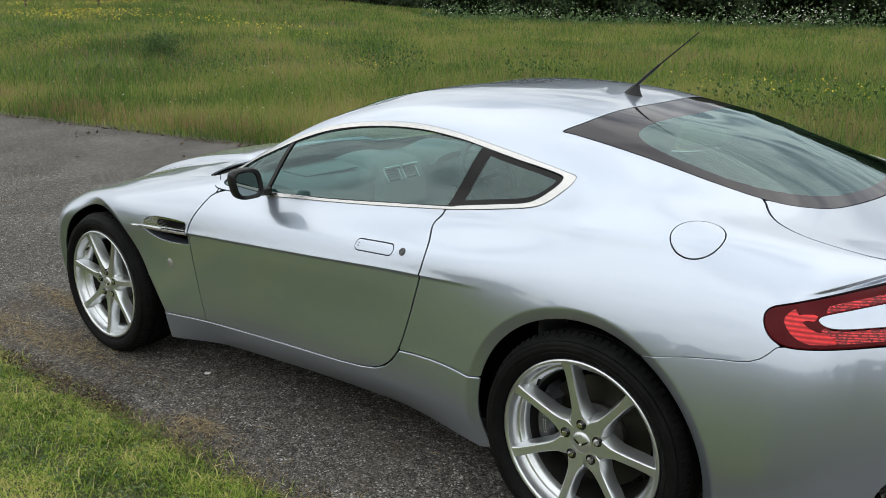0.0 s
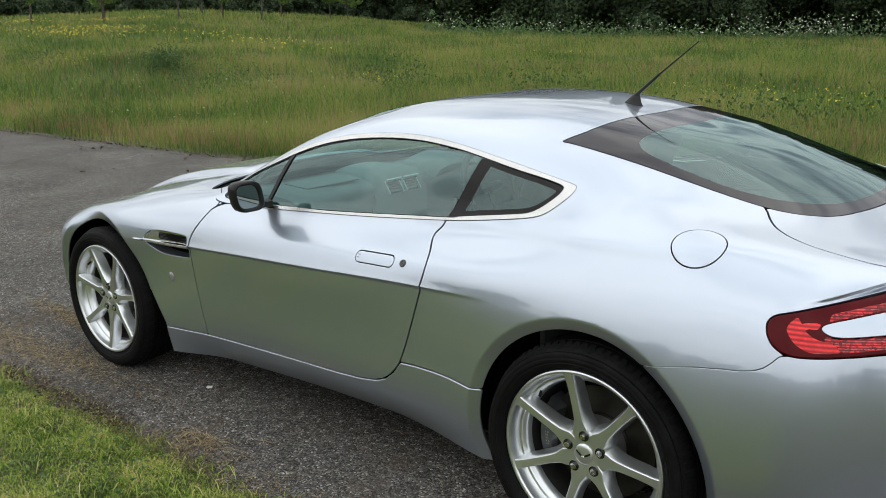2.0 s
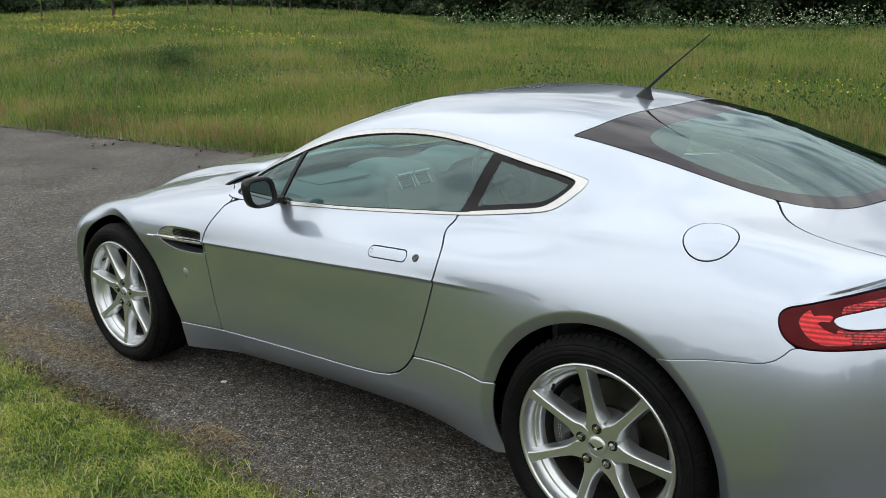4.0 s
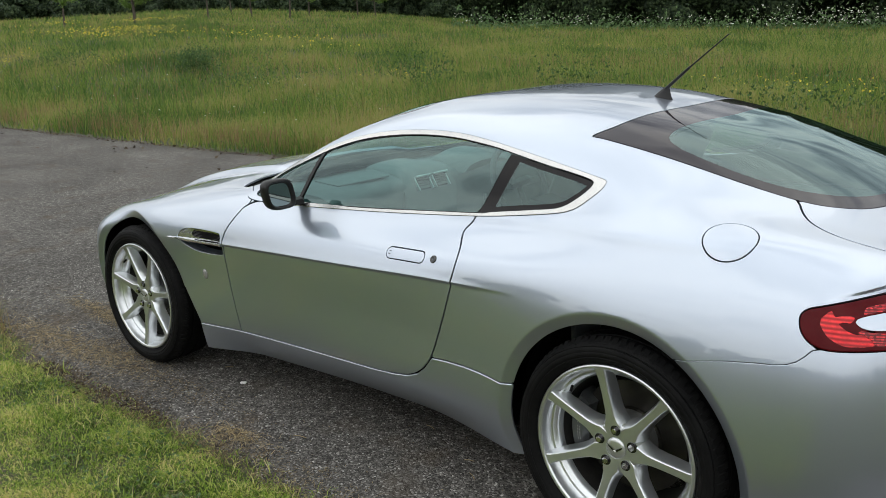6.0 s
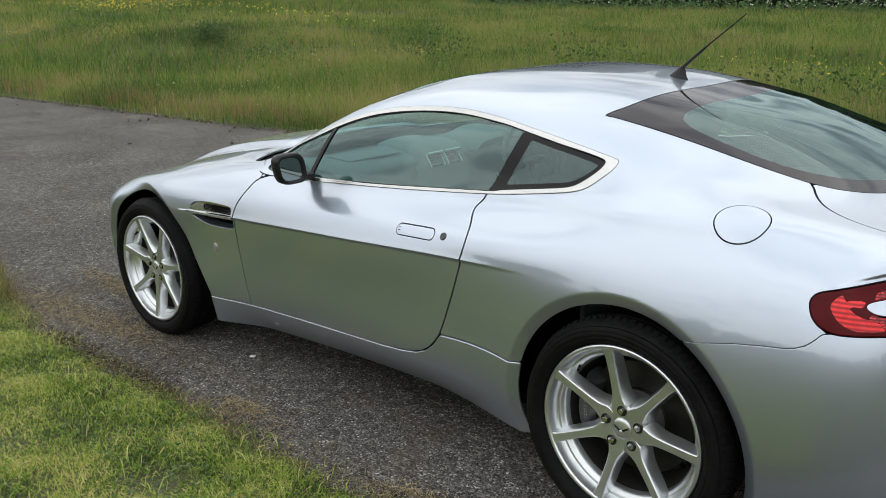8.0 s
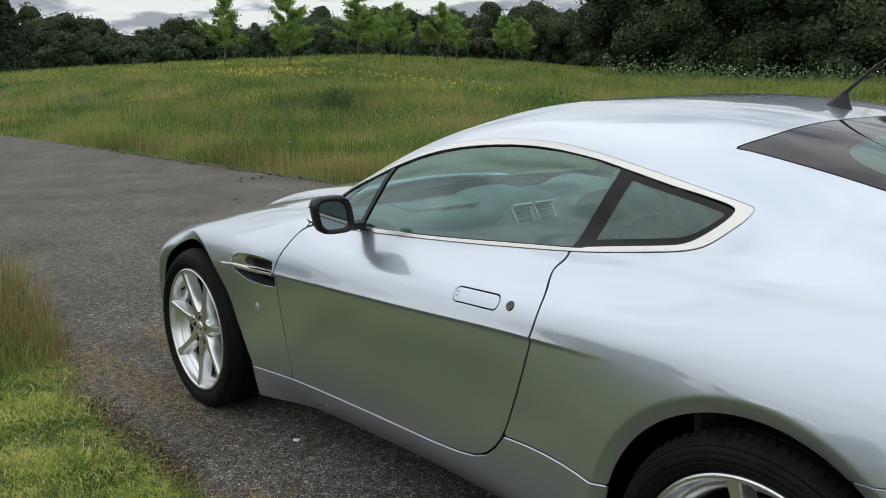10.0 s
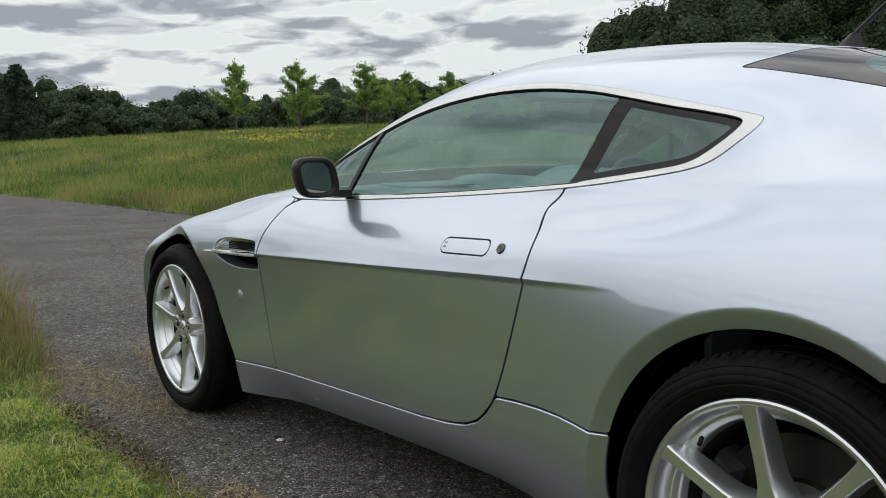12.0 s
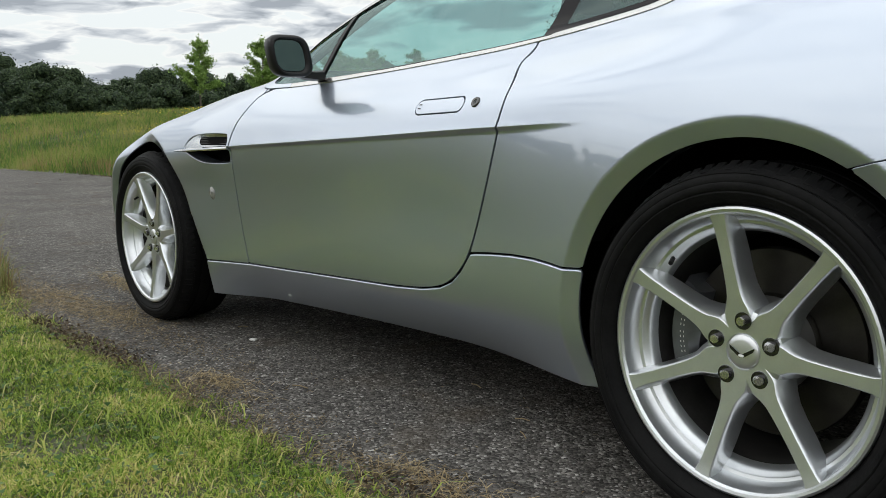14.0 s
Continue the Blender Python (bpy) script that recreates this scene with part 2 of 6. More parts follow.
# ---- ground, lane and verges ----
def grit_mat():
    """Worn asphalt: dark binder, pale and brown stones, dirt in broad patches."""
    m = bpy.data.materials.new("asphalt")
    m.use_nodes = True
    n, l = m.node_tree.nodes, m.node_tree.links
    p = n["Principled BSDF"]
    p.inputs["Roughness"].default_value = 0.90
    p.inputs["Specular IOR Level"].default_value = 0.15
    co = n.new("ShaderNodeTexCoord")
    vo = n.new("ShaderNodeTexVoronoi")
    vo.inputs["Scale"].default_value = 150
    l.new(co.outputs["Object"], vo.inputs["Vector"])
    stone = n.new("ShaderNodeValToRGB")
    r = stone.color_ramp
    r.elements[0].position, r.elements[0].color = 0.0, (0.030, 0.028, 0.0255, 1)
    r.elements[1].position, r.elements[1].color = 1.0, (0.40, 0.385, 0.36, 1)
    for at, c in ((0.40, (0.074, 0.069, 0.063)), (0.78, (0.126, 0.118, 0.108)), (0.95, (0.205, 0.195, 0.178))):
        r.elements.new(at).color = (*c, 1)
    one = n.new("ShaderNodeSeparateColor")
    l.new(vo.outputs["Color"], one.inputs[0])
    l.new(one.outputs[0], stone.inputs[0])
    big = n.new("ShaderNodeTexNoise")
    big.inputs["Scale"].default_value, big.inputs["Detail"].default_value = 1.1, 8
    l.new(co.outputs["Object"], big.inputs["Vector"])
    tone = n.new("ShaderNodeMapRange")
    tone.inputs["From Min"].default_value, tone.inputs["From Max"].default_value = 0.3, 0.7
    tone.inputs["To Min"].default_value, tone.inputs["To Max"].default_value = 0.78, 1.25
    l.new(big.outputs["Fac"], tone.inputs[0])
    mul = n.new("ShaderNodeVectorMath")
    mul.operation = "SCALE"
    mid = n.new("ShaderNodeTexNoise")
    mid.inputs["Scale"].default_value, mid.inputs["Detail"].default_value = 22, 8
    l.new(co.outputs["Object"], mid.inputs["Vector"])
    mott = n.new("ShaderNodeMapRange")
    mott.inputs["From Min"].default_value, mott.inputs["From Max"].default_value = 0.35, 0.65
    mott.inputs["To Min"].default_value, mott.inputs["To Max"].default_value = 0.70, 1.30
    l.new(mid.outputs["Fac"], mott.inputs[0])
    tt = n.new("ShaderNodeMath")
    tt.operation = "MULTIPLY"
    l.new(tone.outputs[0], tt.inputs[0])
    l.new(mott.outputs[0], tt.inputs[1])
    l.new(stone.outputs[0], mul.inputs[0])
    l.new(tt.outputs[0], mul.inputs["Scale"])
    dirt = n.new("ShaderNodeTexNoise")
    dirt.inputs["Scale"].default_value, dirt.inputs["Detail"].default_value = 3.2, 9
    l.new(co.outputs["Object"], dirt.inputs["Vector"])
    dm = n.new("ShaderNodeMapRange")
    dm.inputs["From Min"].default_value, dm.inputs["From Max"].default_value = 0.56, 0.74
    dm.inputs["To Max"].default_value = 0.55
    l.new(dirt.outputs["Fac"], dm.inputs[0])
    mx = n.new("ShaderNodeMix")
    mx.data_type = "RGBA"
    mx.inputs["B"].default_value = (0.078, 0.058, 0.038, 1)
    l.new(dm.outputs[0], mx.inputs["Factor"])
    l.new(mul.outputs[0], mx.inputs["A"])
    l.new(mx.outputs["Result"], p.inputs["Base Color"])
    add = n.new("ShaderNodeMath")
    add.operation = "MULTIPLY_ADD"
    add.inputs[1].default_value = -1.2
    l.new(vo.outputs["Distance"], add.inputs[0])
    l.new(big.outputs["Fac"], add.inputs[2])
    bp = n.new("ShaderNodeBump")
    bp.inputs["Strength"].default_value, bp.inputs["Distance"].default_value = 0.6, 0.005
    l.new(add.outputs[0], bp.inputs["Height"])
    l.new(bp.outputs[0], p.inputs["Normal"])
    return m


def leaf_mat(name, stops, rough=0.6, through=0.35, scale=0.0, swing=0.45):
    """Grass or leaves: one colour a blade, drawn at random between the stops, with some light passing through."""
    m = bpy.data.materials.new(name)
    m.use_nodes = True
    n, l = m.node_tree.nodes, m.node_tree.links
    p = n["Principled BSDF"]
    p.inputs["Roughness"].default_value = rough
    p.inputs["Specular IOR Level"].default_value = 0.25
    geo = n.new("ShaderNodeNewGeometry")
    ramp = n.new("ShaderNodeValToRGB")
    r = ramp.color_ramp
    r.elements[0].position, r.elements[0].color = 0.0, (*stops[0], 1)
    r.elements[1].position, r.elements[1].color = 1.0, (*stops[-1], 1)
    for i, c in enumerate(stops[1:-1]):
        r.elements.new((i + 1) / (len(stops) - 1)).color = (*c, 1)
    fac = geo.outputs["Random Per Island"]
    if scale:
        co = n.new("ShaderNodeTexCoord")
        t = n.new("ShaderNodeTexNoise")
        t.inputs["Scale"].default_value, t.inputs["Detail"].default_value = scale, 4
        l.new(co.outputs["Object"], t.inputs["Vector"])
        mr = n.new("ShaderNodeMapRange")
        mr.inputs["From Min"].default_value, mr.inputs["From Max"].default_value = 0.3, 0.7
        mr.inputs["To Min"].default_value, mr.inputs["To Max"].default_value = -swing, swing
        l.new(t.outputs["Fac"], mr.inputs[0])
        ad = n.new("ShaderNodeMath")
        ad.use_clamp = True
        l.new(fac, ad.inputs[0])
        l.new(mr.outputs[0], ad.inputs[1])
        fac = ad.outputs[0]
    l.new(fac, ramp.inputs[0])
    l.new(ramp.outputs[0], p.inputs["Base Color"])
    tr = n.new("ShaderNodeBsdfTranslucent")
    l.new(ramp.outputs[0], tr.inputs[0])
    mx = n.new("ShaderNodeMixShader")
    mx.inputs[0].default_value = through
    l.new(p.outputs[0], mx.inputs[1])
    l.new(tr.outputs[0], mx.inputs[2])
    l.new(mx.outputs[0], n["Material Output"].inputs[0])
    return m


ASPHALT = grit_mat()
EARTH = mat("meadow_soil", (0.060, 0.068, 0.034), 0.95, vary=0.4, scale=0.6, fine=0.6, second=(0.092, 0.093, 0.050))
MIDDLE = (1.0, -2.8)                          # the middle of the place, from which the meadow's rise is laid out


def rise(x, y):
    """Height of the meadow: level by the lane, climbing to a low crest."""
    dx, dy = x - MIDDLE[0], y - MIDDLE[1]
    r, az = np.hypot(dx, dy), np.degrees(np.arctan2(dy, dx))
    slope = np.interp(az, [90, 106, 121, 128, 133, 138, 146, 156, 167, 176], [-.004, -.002, .010, .017, .026, .036, .045, .040, .031, .020])
    far = np.clip(r - 14, 0, 96)
    lump = .10 * np.sin(x * .35 + 1.3 * np.sin(y * .23)) * np.sin(y * .41 + .7)
    return (slope * far + lump * np.clip((r - 10) / 20, 0, 1)) * ease((y - 4.2) / 9)


def ground_height(x, y):
    lane = ((y > -1.32) & (y < 4.1)).astype(float)
    verge = ease((-1.20 - y) / .35) * .025
    return np.where(lane > 0, -.016, -.006 + verge + rise(x, y))


def build_ground():
    xs = np.concatenate([[-900, -500, -300], np.linspace(-200, -40, 41), np.linspace(-39, 12, 103), np.linspace(14, 90, 30), [200, 400, 900]])
    ys = np.concatenate([[-900, -400, -150], np.linspace(-80, -4, 20), np.linspace(-3.8, -1.4, 25), [-1.33, -1.31, 4.08, 4.11], np.linspace(4.4, 14, 25), np.linspace(15, 110, 96), np.linspace(115, 260, 30), [400, 900]])
    gx, gy = np.meshgrid(xs, ys, indexing="ij")
    gz = ground_height(gx, gy)
    v = np.stack([gx, gy, gz], -1).reshape(-1, 3)
    c = len(ys)
    i = (np.arange(len(xs) - 1)[:, None] * c + np.arange(c - 1)).ravel()
    ob = mesh_object("ground", v, np.stack([i, i + c, i + c + 1, i + 1], 1), EARTH)
    return tagged(ob, "grassy meadow soil rising to a low crest", "ground", kind="structure")


def build_road():
    """The lane, with ragged edges and a slight camber."""
    rng = np.random.default_rng(4)
    xs = np.concatenate([[-300, -150, -90], np.arange(-60, 12, .05), [30, 60, 120]])
    wob = np.convolve(rng.normal(0, 1, len(xs) + 8), np.ones(9) / 9, "valid")
    wob2 = np.convolve(rng.normal(0, 1, len(xs) + 8), np.ones(9) / 9, "valid")
    near = -1.24 + .10 * wob + .008 * rng.normal(0, 1, len(xs)) + .20 * ease((-3.0 - xs) / 1.6)
    far = 4.03 + .16 * wob2 + .01 * rng.normal(0, 1, len(xs))
    cols = [np.stack([xs, near + (far - near) * s, -.012 + .012 * ease(min(s, 1 - s) / .02) + 0 * xs], 1) for s in (0, .02, .1, .3, .5, .7, .9, .98, 1)]
    v = np.stack(cols, 1).reshape(-1, 3)
    c = len(cols)
    i = (np.arange(len(xs) - 1)[:, None] * c + np.arange(c - 1)).ravel()
    ob = mesh_object("road", v, np.stack([i, i + c, i + c + 1, i + 1], 1), ASPHALT)
    return tagged(ob, "worn dark grey asphalt lane with ragged edges", "road", kind="structure")


# ---- the body surface: design lines from nose to tail (x, half width, height) ----
LINE_BOTTOM = [(-3.42, .18, .26), (-3.3, .53, .22), (-3.12, .735, .20), (-3.0, .810, .18), (-2.6, .84, .16), (-2.17, .852, .165), (-1.8, .830, .170), (-1.1, .808, .178), (-.65, .826, .184), (-.40, .858, .187), (0, .880, .185), (.4, .865, .20), (.7, .765, .23), (.88, .52, .26), (.95, .2, .28)]
LINE_SILL = [(-3.42, .20, .34), (-3.3, .58, .31), (-3.12, .790, .30), (-3.0, .854, .30), (-2.6, .870, .30), (-2.17, .870, .29), (-1.85, .848, .30), (-1.1, .845, .315), (-.75, .853, .32), (-.40, .893, .32), (0, .915, .32), (.4, .908, .33), (.7, .822, .34), (.88, .575, .36), (.96, .2, .38)]
LINE_MID = [(-3.42, .20, .45), (-3.3, .59, .46), (-3.12, .808, .48), (-3.0, .872, .50), (-2.6, .893, .54), (-2.2, .888, .54), (-1.85, .873, .54), (-1.2, .867, .54), (-.7, .870, .54), (-.36, .907, .54), (0, .931, .54), (.4, .928, .53), (.7, .855, .53), (.88, .61, .53), (.96, .2, .54)]
LINE_CREASE = [(-3.42, .18, .55), (-3.3, .55, .58), (-3.12, .772, .61), (-3.0, .845, .63), (-2.6, .890, .67), (-2.2, .903, .68), (-1.83, .902, .69), (-1.2, .898, .71), (-.62, .893, .731), (-.3, .905, .735), (0, .915, .73), (.4, .906, .72), (.7, .840, .71), (.88, .60, .70), (.96, .2, .70)]
LINE_HANDLE = [(-3.42, .14, .60), (-3.3, .44, .635), (-3.0, .71, .70), (-2.6, .845, .755), (-2.2, .873, .775), (-1.83, .873, .785), (-1.2, .868, .787), (-.7, .869, .79), (-.35, .878, .815), (0, .872, .85), (.4, .853, .86), (.7, .785, .84), (.88, .56, .82), (.96, .19, .81)]
LINE_BELT = [(-3.42, .12, .615), (-3.3, .36, .655), (-3.0, .58, .712), (-2.6, .72, .790), (-2.2, .775, .845), (-1.83, .802, .872), (-1.45, .793, .872), (-.98, .774, .893), (-.6, .750, .920), (-.33, .745, .945), (0, .785, .965), (.4, .76, .958), (.7, .68, .925), (.88, .46, .89), (.96, .16, .86)]
LINE_RAIL = [(-3.42, .08, .62), (-3.3, .24, .665), (-3.0, .40, .724), (-2.6, .52, .818), (-2.2, .58, .885), (-1.83, .66, .925), (-1.6, .705, 1.005), (-1.37, .660, 1.107), (-1.2, .644, 1.150), (-1.0, .636, 1.174), (-.8, .631, 1.176), (-.6, .645, 1.157), (-.4, .652, 1.121), (-.19, .648, 1.085), (0, .640, 1.052), (.4, .58, .995), (.7, .48, .945), (.88, .32, .915), (.96, .12, .88)]
LINE_ROOF = [(-3.42, .04, .625), (-3.3, .12, .672), (-3.0, .20, .750), (-2.6, .26, .846), (-2.2, .30, .90), (-1.83, .42, .94), (-1.6, .45, 1.045), (-1.37, .45, 1.158), (-1.2, .47, 1.214), (-1.0, .475, 1.246), (-.8, .46, 1.253), (-.6, .45, 1.246), (-.4, .44, 1.228), (-.19, .42, 1.195), (0, .40, 1.158), (.2, .375, 1.10), (.4, .35, 1.035), (.5, .33, 1.0), (.7, .27, .955), (.88, .18, .94), (.96, .07, .90)]
LINE_CENTRE = [(-3.42, 0, .628), (-3.3, 0, .675), (-3.0, 0, .768), (-2.6, 0, .855), (-2.2, 0, .91), (-1.83, 0, .955), (-1.6, 0, 1.05), (-1.37, 0, 1.168), (-1.2, 0, 1.230), (-1.0, 0, 1.268), (-.8, 0, 1.278), (-.6, 0, 1.276), (-.4, 0, 1.255), (-.19, 0, 1.219), (0, 0, 1.180), (.2, 0, 1.125), (.4, 0, 1.05), (.5, 0, 1.01), (.7, 0, .957), (.88, 0, .945), (.96, 0, .91)]
BODY_LINES = [LINE_BOTTOM, LINE_SILL, LINE_MID, LINE_CREASE, LINE_HANDLE, LINE_BELT, LINE_RAIL, LINE_ROOF, LINE_CENTRE]
ROWS_BETWEEN = [20, 32, 36, 26, 22, 28, 24, 34]


def hermite(knots, values, at):
    """A smooth curve through values at knots."""
    k, v = np.asarray(knots, float), np.asarray(values, float)
    d = np.diff(v) / np.diff(k)
    h = np.diff(k)
    m = np.empty_like(v)
    m[1:-1] = (d[:-1] * h[1:] + d[1:] * h[:-1]) / (h[1:] + h[:-1])
    m[0], m[-1] = d[0], d[-1]
    i = np.clip(np.searchsorted(k, at) - 1, 0, len(k) - 2)
    s = (at - k[i]) / h[i]
    return (2 * s**3 - 3 * s**2 + 1) * v[i] + (s**3 - 2 * s**2 + s) * h[i] * m[i] + (3 * s**2 - 2 * s**3) * v[i + 1] + (s**3 - s**2) * h[i] * m[i + 1]


def soften(a, sigma):
    """Smooths the rows of a along its first axis, leaving straight runs as they are."""
    r = int(sigma * 3)
    ker = np.exp(-0.5 * (np.arange(-r, r + 1) / sigma) ** 2)
    ker /= ker.sum()
    pad = np.concatenate([2 * a[:1] - a[1 : r + 1][::-1], a, 2 * a[-1:] - a[-r - 1 : -1][::-1]])
    return sum(k * pad[j : j + len(a)] for j, k in enumerate(ker))


def ease(s):
    s = np.clip(s, 0, 1)
    return s * s * (3 - 2 * s)


def crease_height(x):
    return hermite([-3.5, -2.2, -1.83, -.62, -.3, 1.0], [.66, .676, .690, .731, .742, .742], x)


REAR_ARCH, FRONT_ARCH = (-0.006, 0.328, 0.378), (-2.60, 0.332, 0.378)


def arch_field(x, z):
    """How far a point of the side lies outside the wheel openings."""
    rear = np.hypot(x - REAR_ARCH[0], z - REAR_ARCH[1]) - REAR_ARCH[2]
    front = np.hypot(x - FRONT_ARCH[0], z - FRONT_ARCH[1]) - FRONT_ARCH[2]
    tail = (x + 2.238) * .895 + (z - .445) * .446
    front = np.where((z < .445) & (x > -2.6), np.minimum(front, np.maximum(tail, (x + 2.162))), front)
    return np.minimum(rear, front)


def body_grid():
    xs = np.concatenate([np.linspace(-3.42, -3.2, 40)[:-1], np.linspace(-3.2, .70, 700)[:-1], np.linspace(.70, .96, 56)])
    lines = []
    for line in BODY_LINES:
        a = np.array(line)
        lines.append(np.stack([hermite(a[:, 0], a[:, 1], xs), hermite(a[:, 0], a[:, 2], xs)], 1))
    for j in range(len(lines)):
        lines[j] = soften(lines[j], 7.0)
    lines[-1][:, 0] = 0
    ctrl = np.stack(lines, 1)                      # stations, lines, (w, z)
    mirror = ctrl[:, -2] * (-1, 1)
    full = np.concatenate([2 * ctrl[:, :1] - ctrl[:, 1:2], ctrl, mirror[:, None]], 1)
    sharp = (ease((xs + 2.05) / .20) * ease((-.28 - xs) / .34))[:, None]
    rows = []
    for j, count in enumerate(ROWS_BETWEEN):
        p0, p1, p2, p3 = (full[:, j + k] for k in range(4))
        t1 = np.linalg.norm(p1 - p0, axis=1) ** .5
        t2 = np.linalg.norm(p2 - p1, axis=1) ** .5
        t3 = np.linalg.norm(p3 - p2, axis=1) ** .5
        m1 = ((p1 - p0) / t1[:, None] - (p2 - p0) / (t1 + t2)[:, None] + (p2 - p1) / t2[:, None]) * t2[:, None]
        m2 = ((p2 - p1) / t2[:, None] - (p3 - p1) / (t2 + t3)[:, None] + (p3 - p2) / t3[:, None]) * t2[:, None]
        if j == 2:
            m2 = m2 + sharp * ((p2 - p1) - m2)
        if j == 3:
            m1 = m1 + sharp * ((p2 - p1) - m1)
        for s in np.arange(count + (j == len(ROWS_BETWEEN) - 1)) / count:
            rows.append((2 * s**3 - 3 * s**2 + 1) * p1 + (s**3 - 2 * s**2 + s) * m1 + (3 * s**2 - 2 * s**3) * p2 + (s**3 - s**2) * m2)
    g = np.stack(rows, 1)
    w, z = g[..., 0], g[..., 1]
    x = np.repeat(xs[:, None], w.shape[1], 1)
    # the door's crease: the panel below it falls away
    below = crease_height(x) - z
    depth = .010 * ease((x + 2.05) / .20) * ease((-.30 - x) / .36)
    step = np.where(below > 0, ease(below / .010) * np.exp(-np.maximum(below, 0) / .10), 0)
    w = w - depth * step
    # the tail's lip: the skin falls away under it
    lip_line = hermite([.45, .60, .72, .90, 1.0], [.850, .886, .922, .952, .955], x)
    under = lip_line - z
    w = w - .042 * ease((x - .54) / .16) * np.where((under > 0) & (z > .7), ease(under / .009) * np.exp(-np.maximum(under, 0) / .034), 0)
    # the sill rolls under towards the ground
    w = w - .062 * np.clip((.305 - z) / .13, 0, 1.2) ** 1.7 * ease((x + 2.20) / .40) * ease((-.30 - x) / .6)
    # the raised middle of the bonnet
    z = z + .022 * ease((.44 - w) / .07) * ease((x + 3.2) / .45) * ease((-2.00 - x) / .10) * (z > .6)
    # the soft shoulder that runs back from the window's foot
    w = w + .009 * np.exp(-(((z - .928 - .03 * (x + .6)) / .022) ** 2)) * ease((x + .80) / .25) * ease((.55 - x) / .35)
    # the turned-in lips of the wheel openings
    lip = arch_field(x, z)
    w = w - .021 * np.clip((.034 - lip) / .034, 0, 1.2) * (w > .5)
    return x, w, z


def body_surface():
    """The whole skin, left side, top and right side: points and outward normals on one grid."""
    x, w, z = body_grid()
    left = np.stack([x, -w, z], -1)
    right = np.stack([x, w, z], -1)[:, ::-1][:, 1:][:, ::2]
    p = np.concatenate([left, right], 1)
    du = np.gradient(p, axis=0)
    dv = np.gradient(p, axis=1)
    n = np.cross(du, dv)
    n /= np.maximum(np.linalg.norm(n, axis=-1, keepdims=True), 1e-9)
    return p, n


# ---- cutting the skin into panels ----
def rounded(points, times=2):
    """A closed outline with its corners cut smooth."""
    p = np.array(points, float)
    for _ in range(times):
        q = np.roll(p, -1, 0)
        p = np.stack([.75 * p + .25 * q, .25 * p + .75 * q], 1).reshape(-1, 2)
    return p


def inside(outline, a, b):
    """Signed distance to a closed outline, positive inside, for coordinates a and b."""
    shape = a.shape
    q = np.stack([a.ravel(), b.ravel()], 1)
    best = np.full(len(q), 9.0)
    odd = np.zeros(len(q), bool)
    near = (q[:, 0] > outline[:, 0].min() - .1) & (q[:, 0] < outline[:, 0].max() + .1) & (q[:, 1] > outline[:, 1].min() - .1) & (q[:, 1] < outline[:, 1].max() + .1)
    r = q[near]
    d, o = best[near], odd[near]
    for s, e in zip(outline, np.roll(outline, -1, 0)):
        v = e - s
        t = np.clip(((r - s) @ v) / max(v @ v, 1e-12), 0, 1)
        d = np.minimum(d, np.hypot(*(r - s - t[:, None] * v).T))
        if s[1] != e[1]:
            hit = (s[1] > r[:, 1]) != (e[1] > r[:, 1])
            o ^= hit & (r[:, 0] < v[0] * (r[:, 1] - s[1]) / v[1] + s[0])
    out = np.full(len(q), -.2)
    out[near] = np.where(o, d, -d)
    return out.reshape(shape)


def mesh_object(name, verts, faces, material, normals=None, parent=None, label=""):
    me = bpy.data.meshes.new(name)
    me.from_pydata(np.asarray(verts).tolist(), [], [tuple(f) for f in (faces.tolist() if hasattr(faces, "tolist") else faces)])
    me.materials.append(material)
    me.shade_smooth()
    if normals is not None:
        me.normals_split_custom_set_from_vertices(np.asarray(normals).tolist())
    ob = new(name, me)
    ob.parent = parent
    return tagged(ob, label)


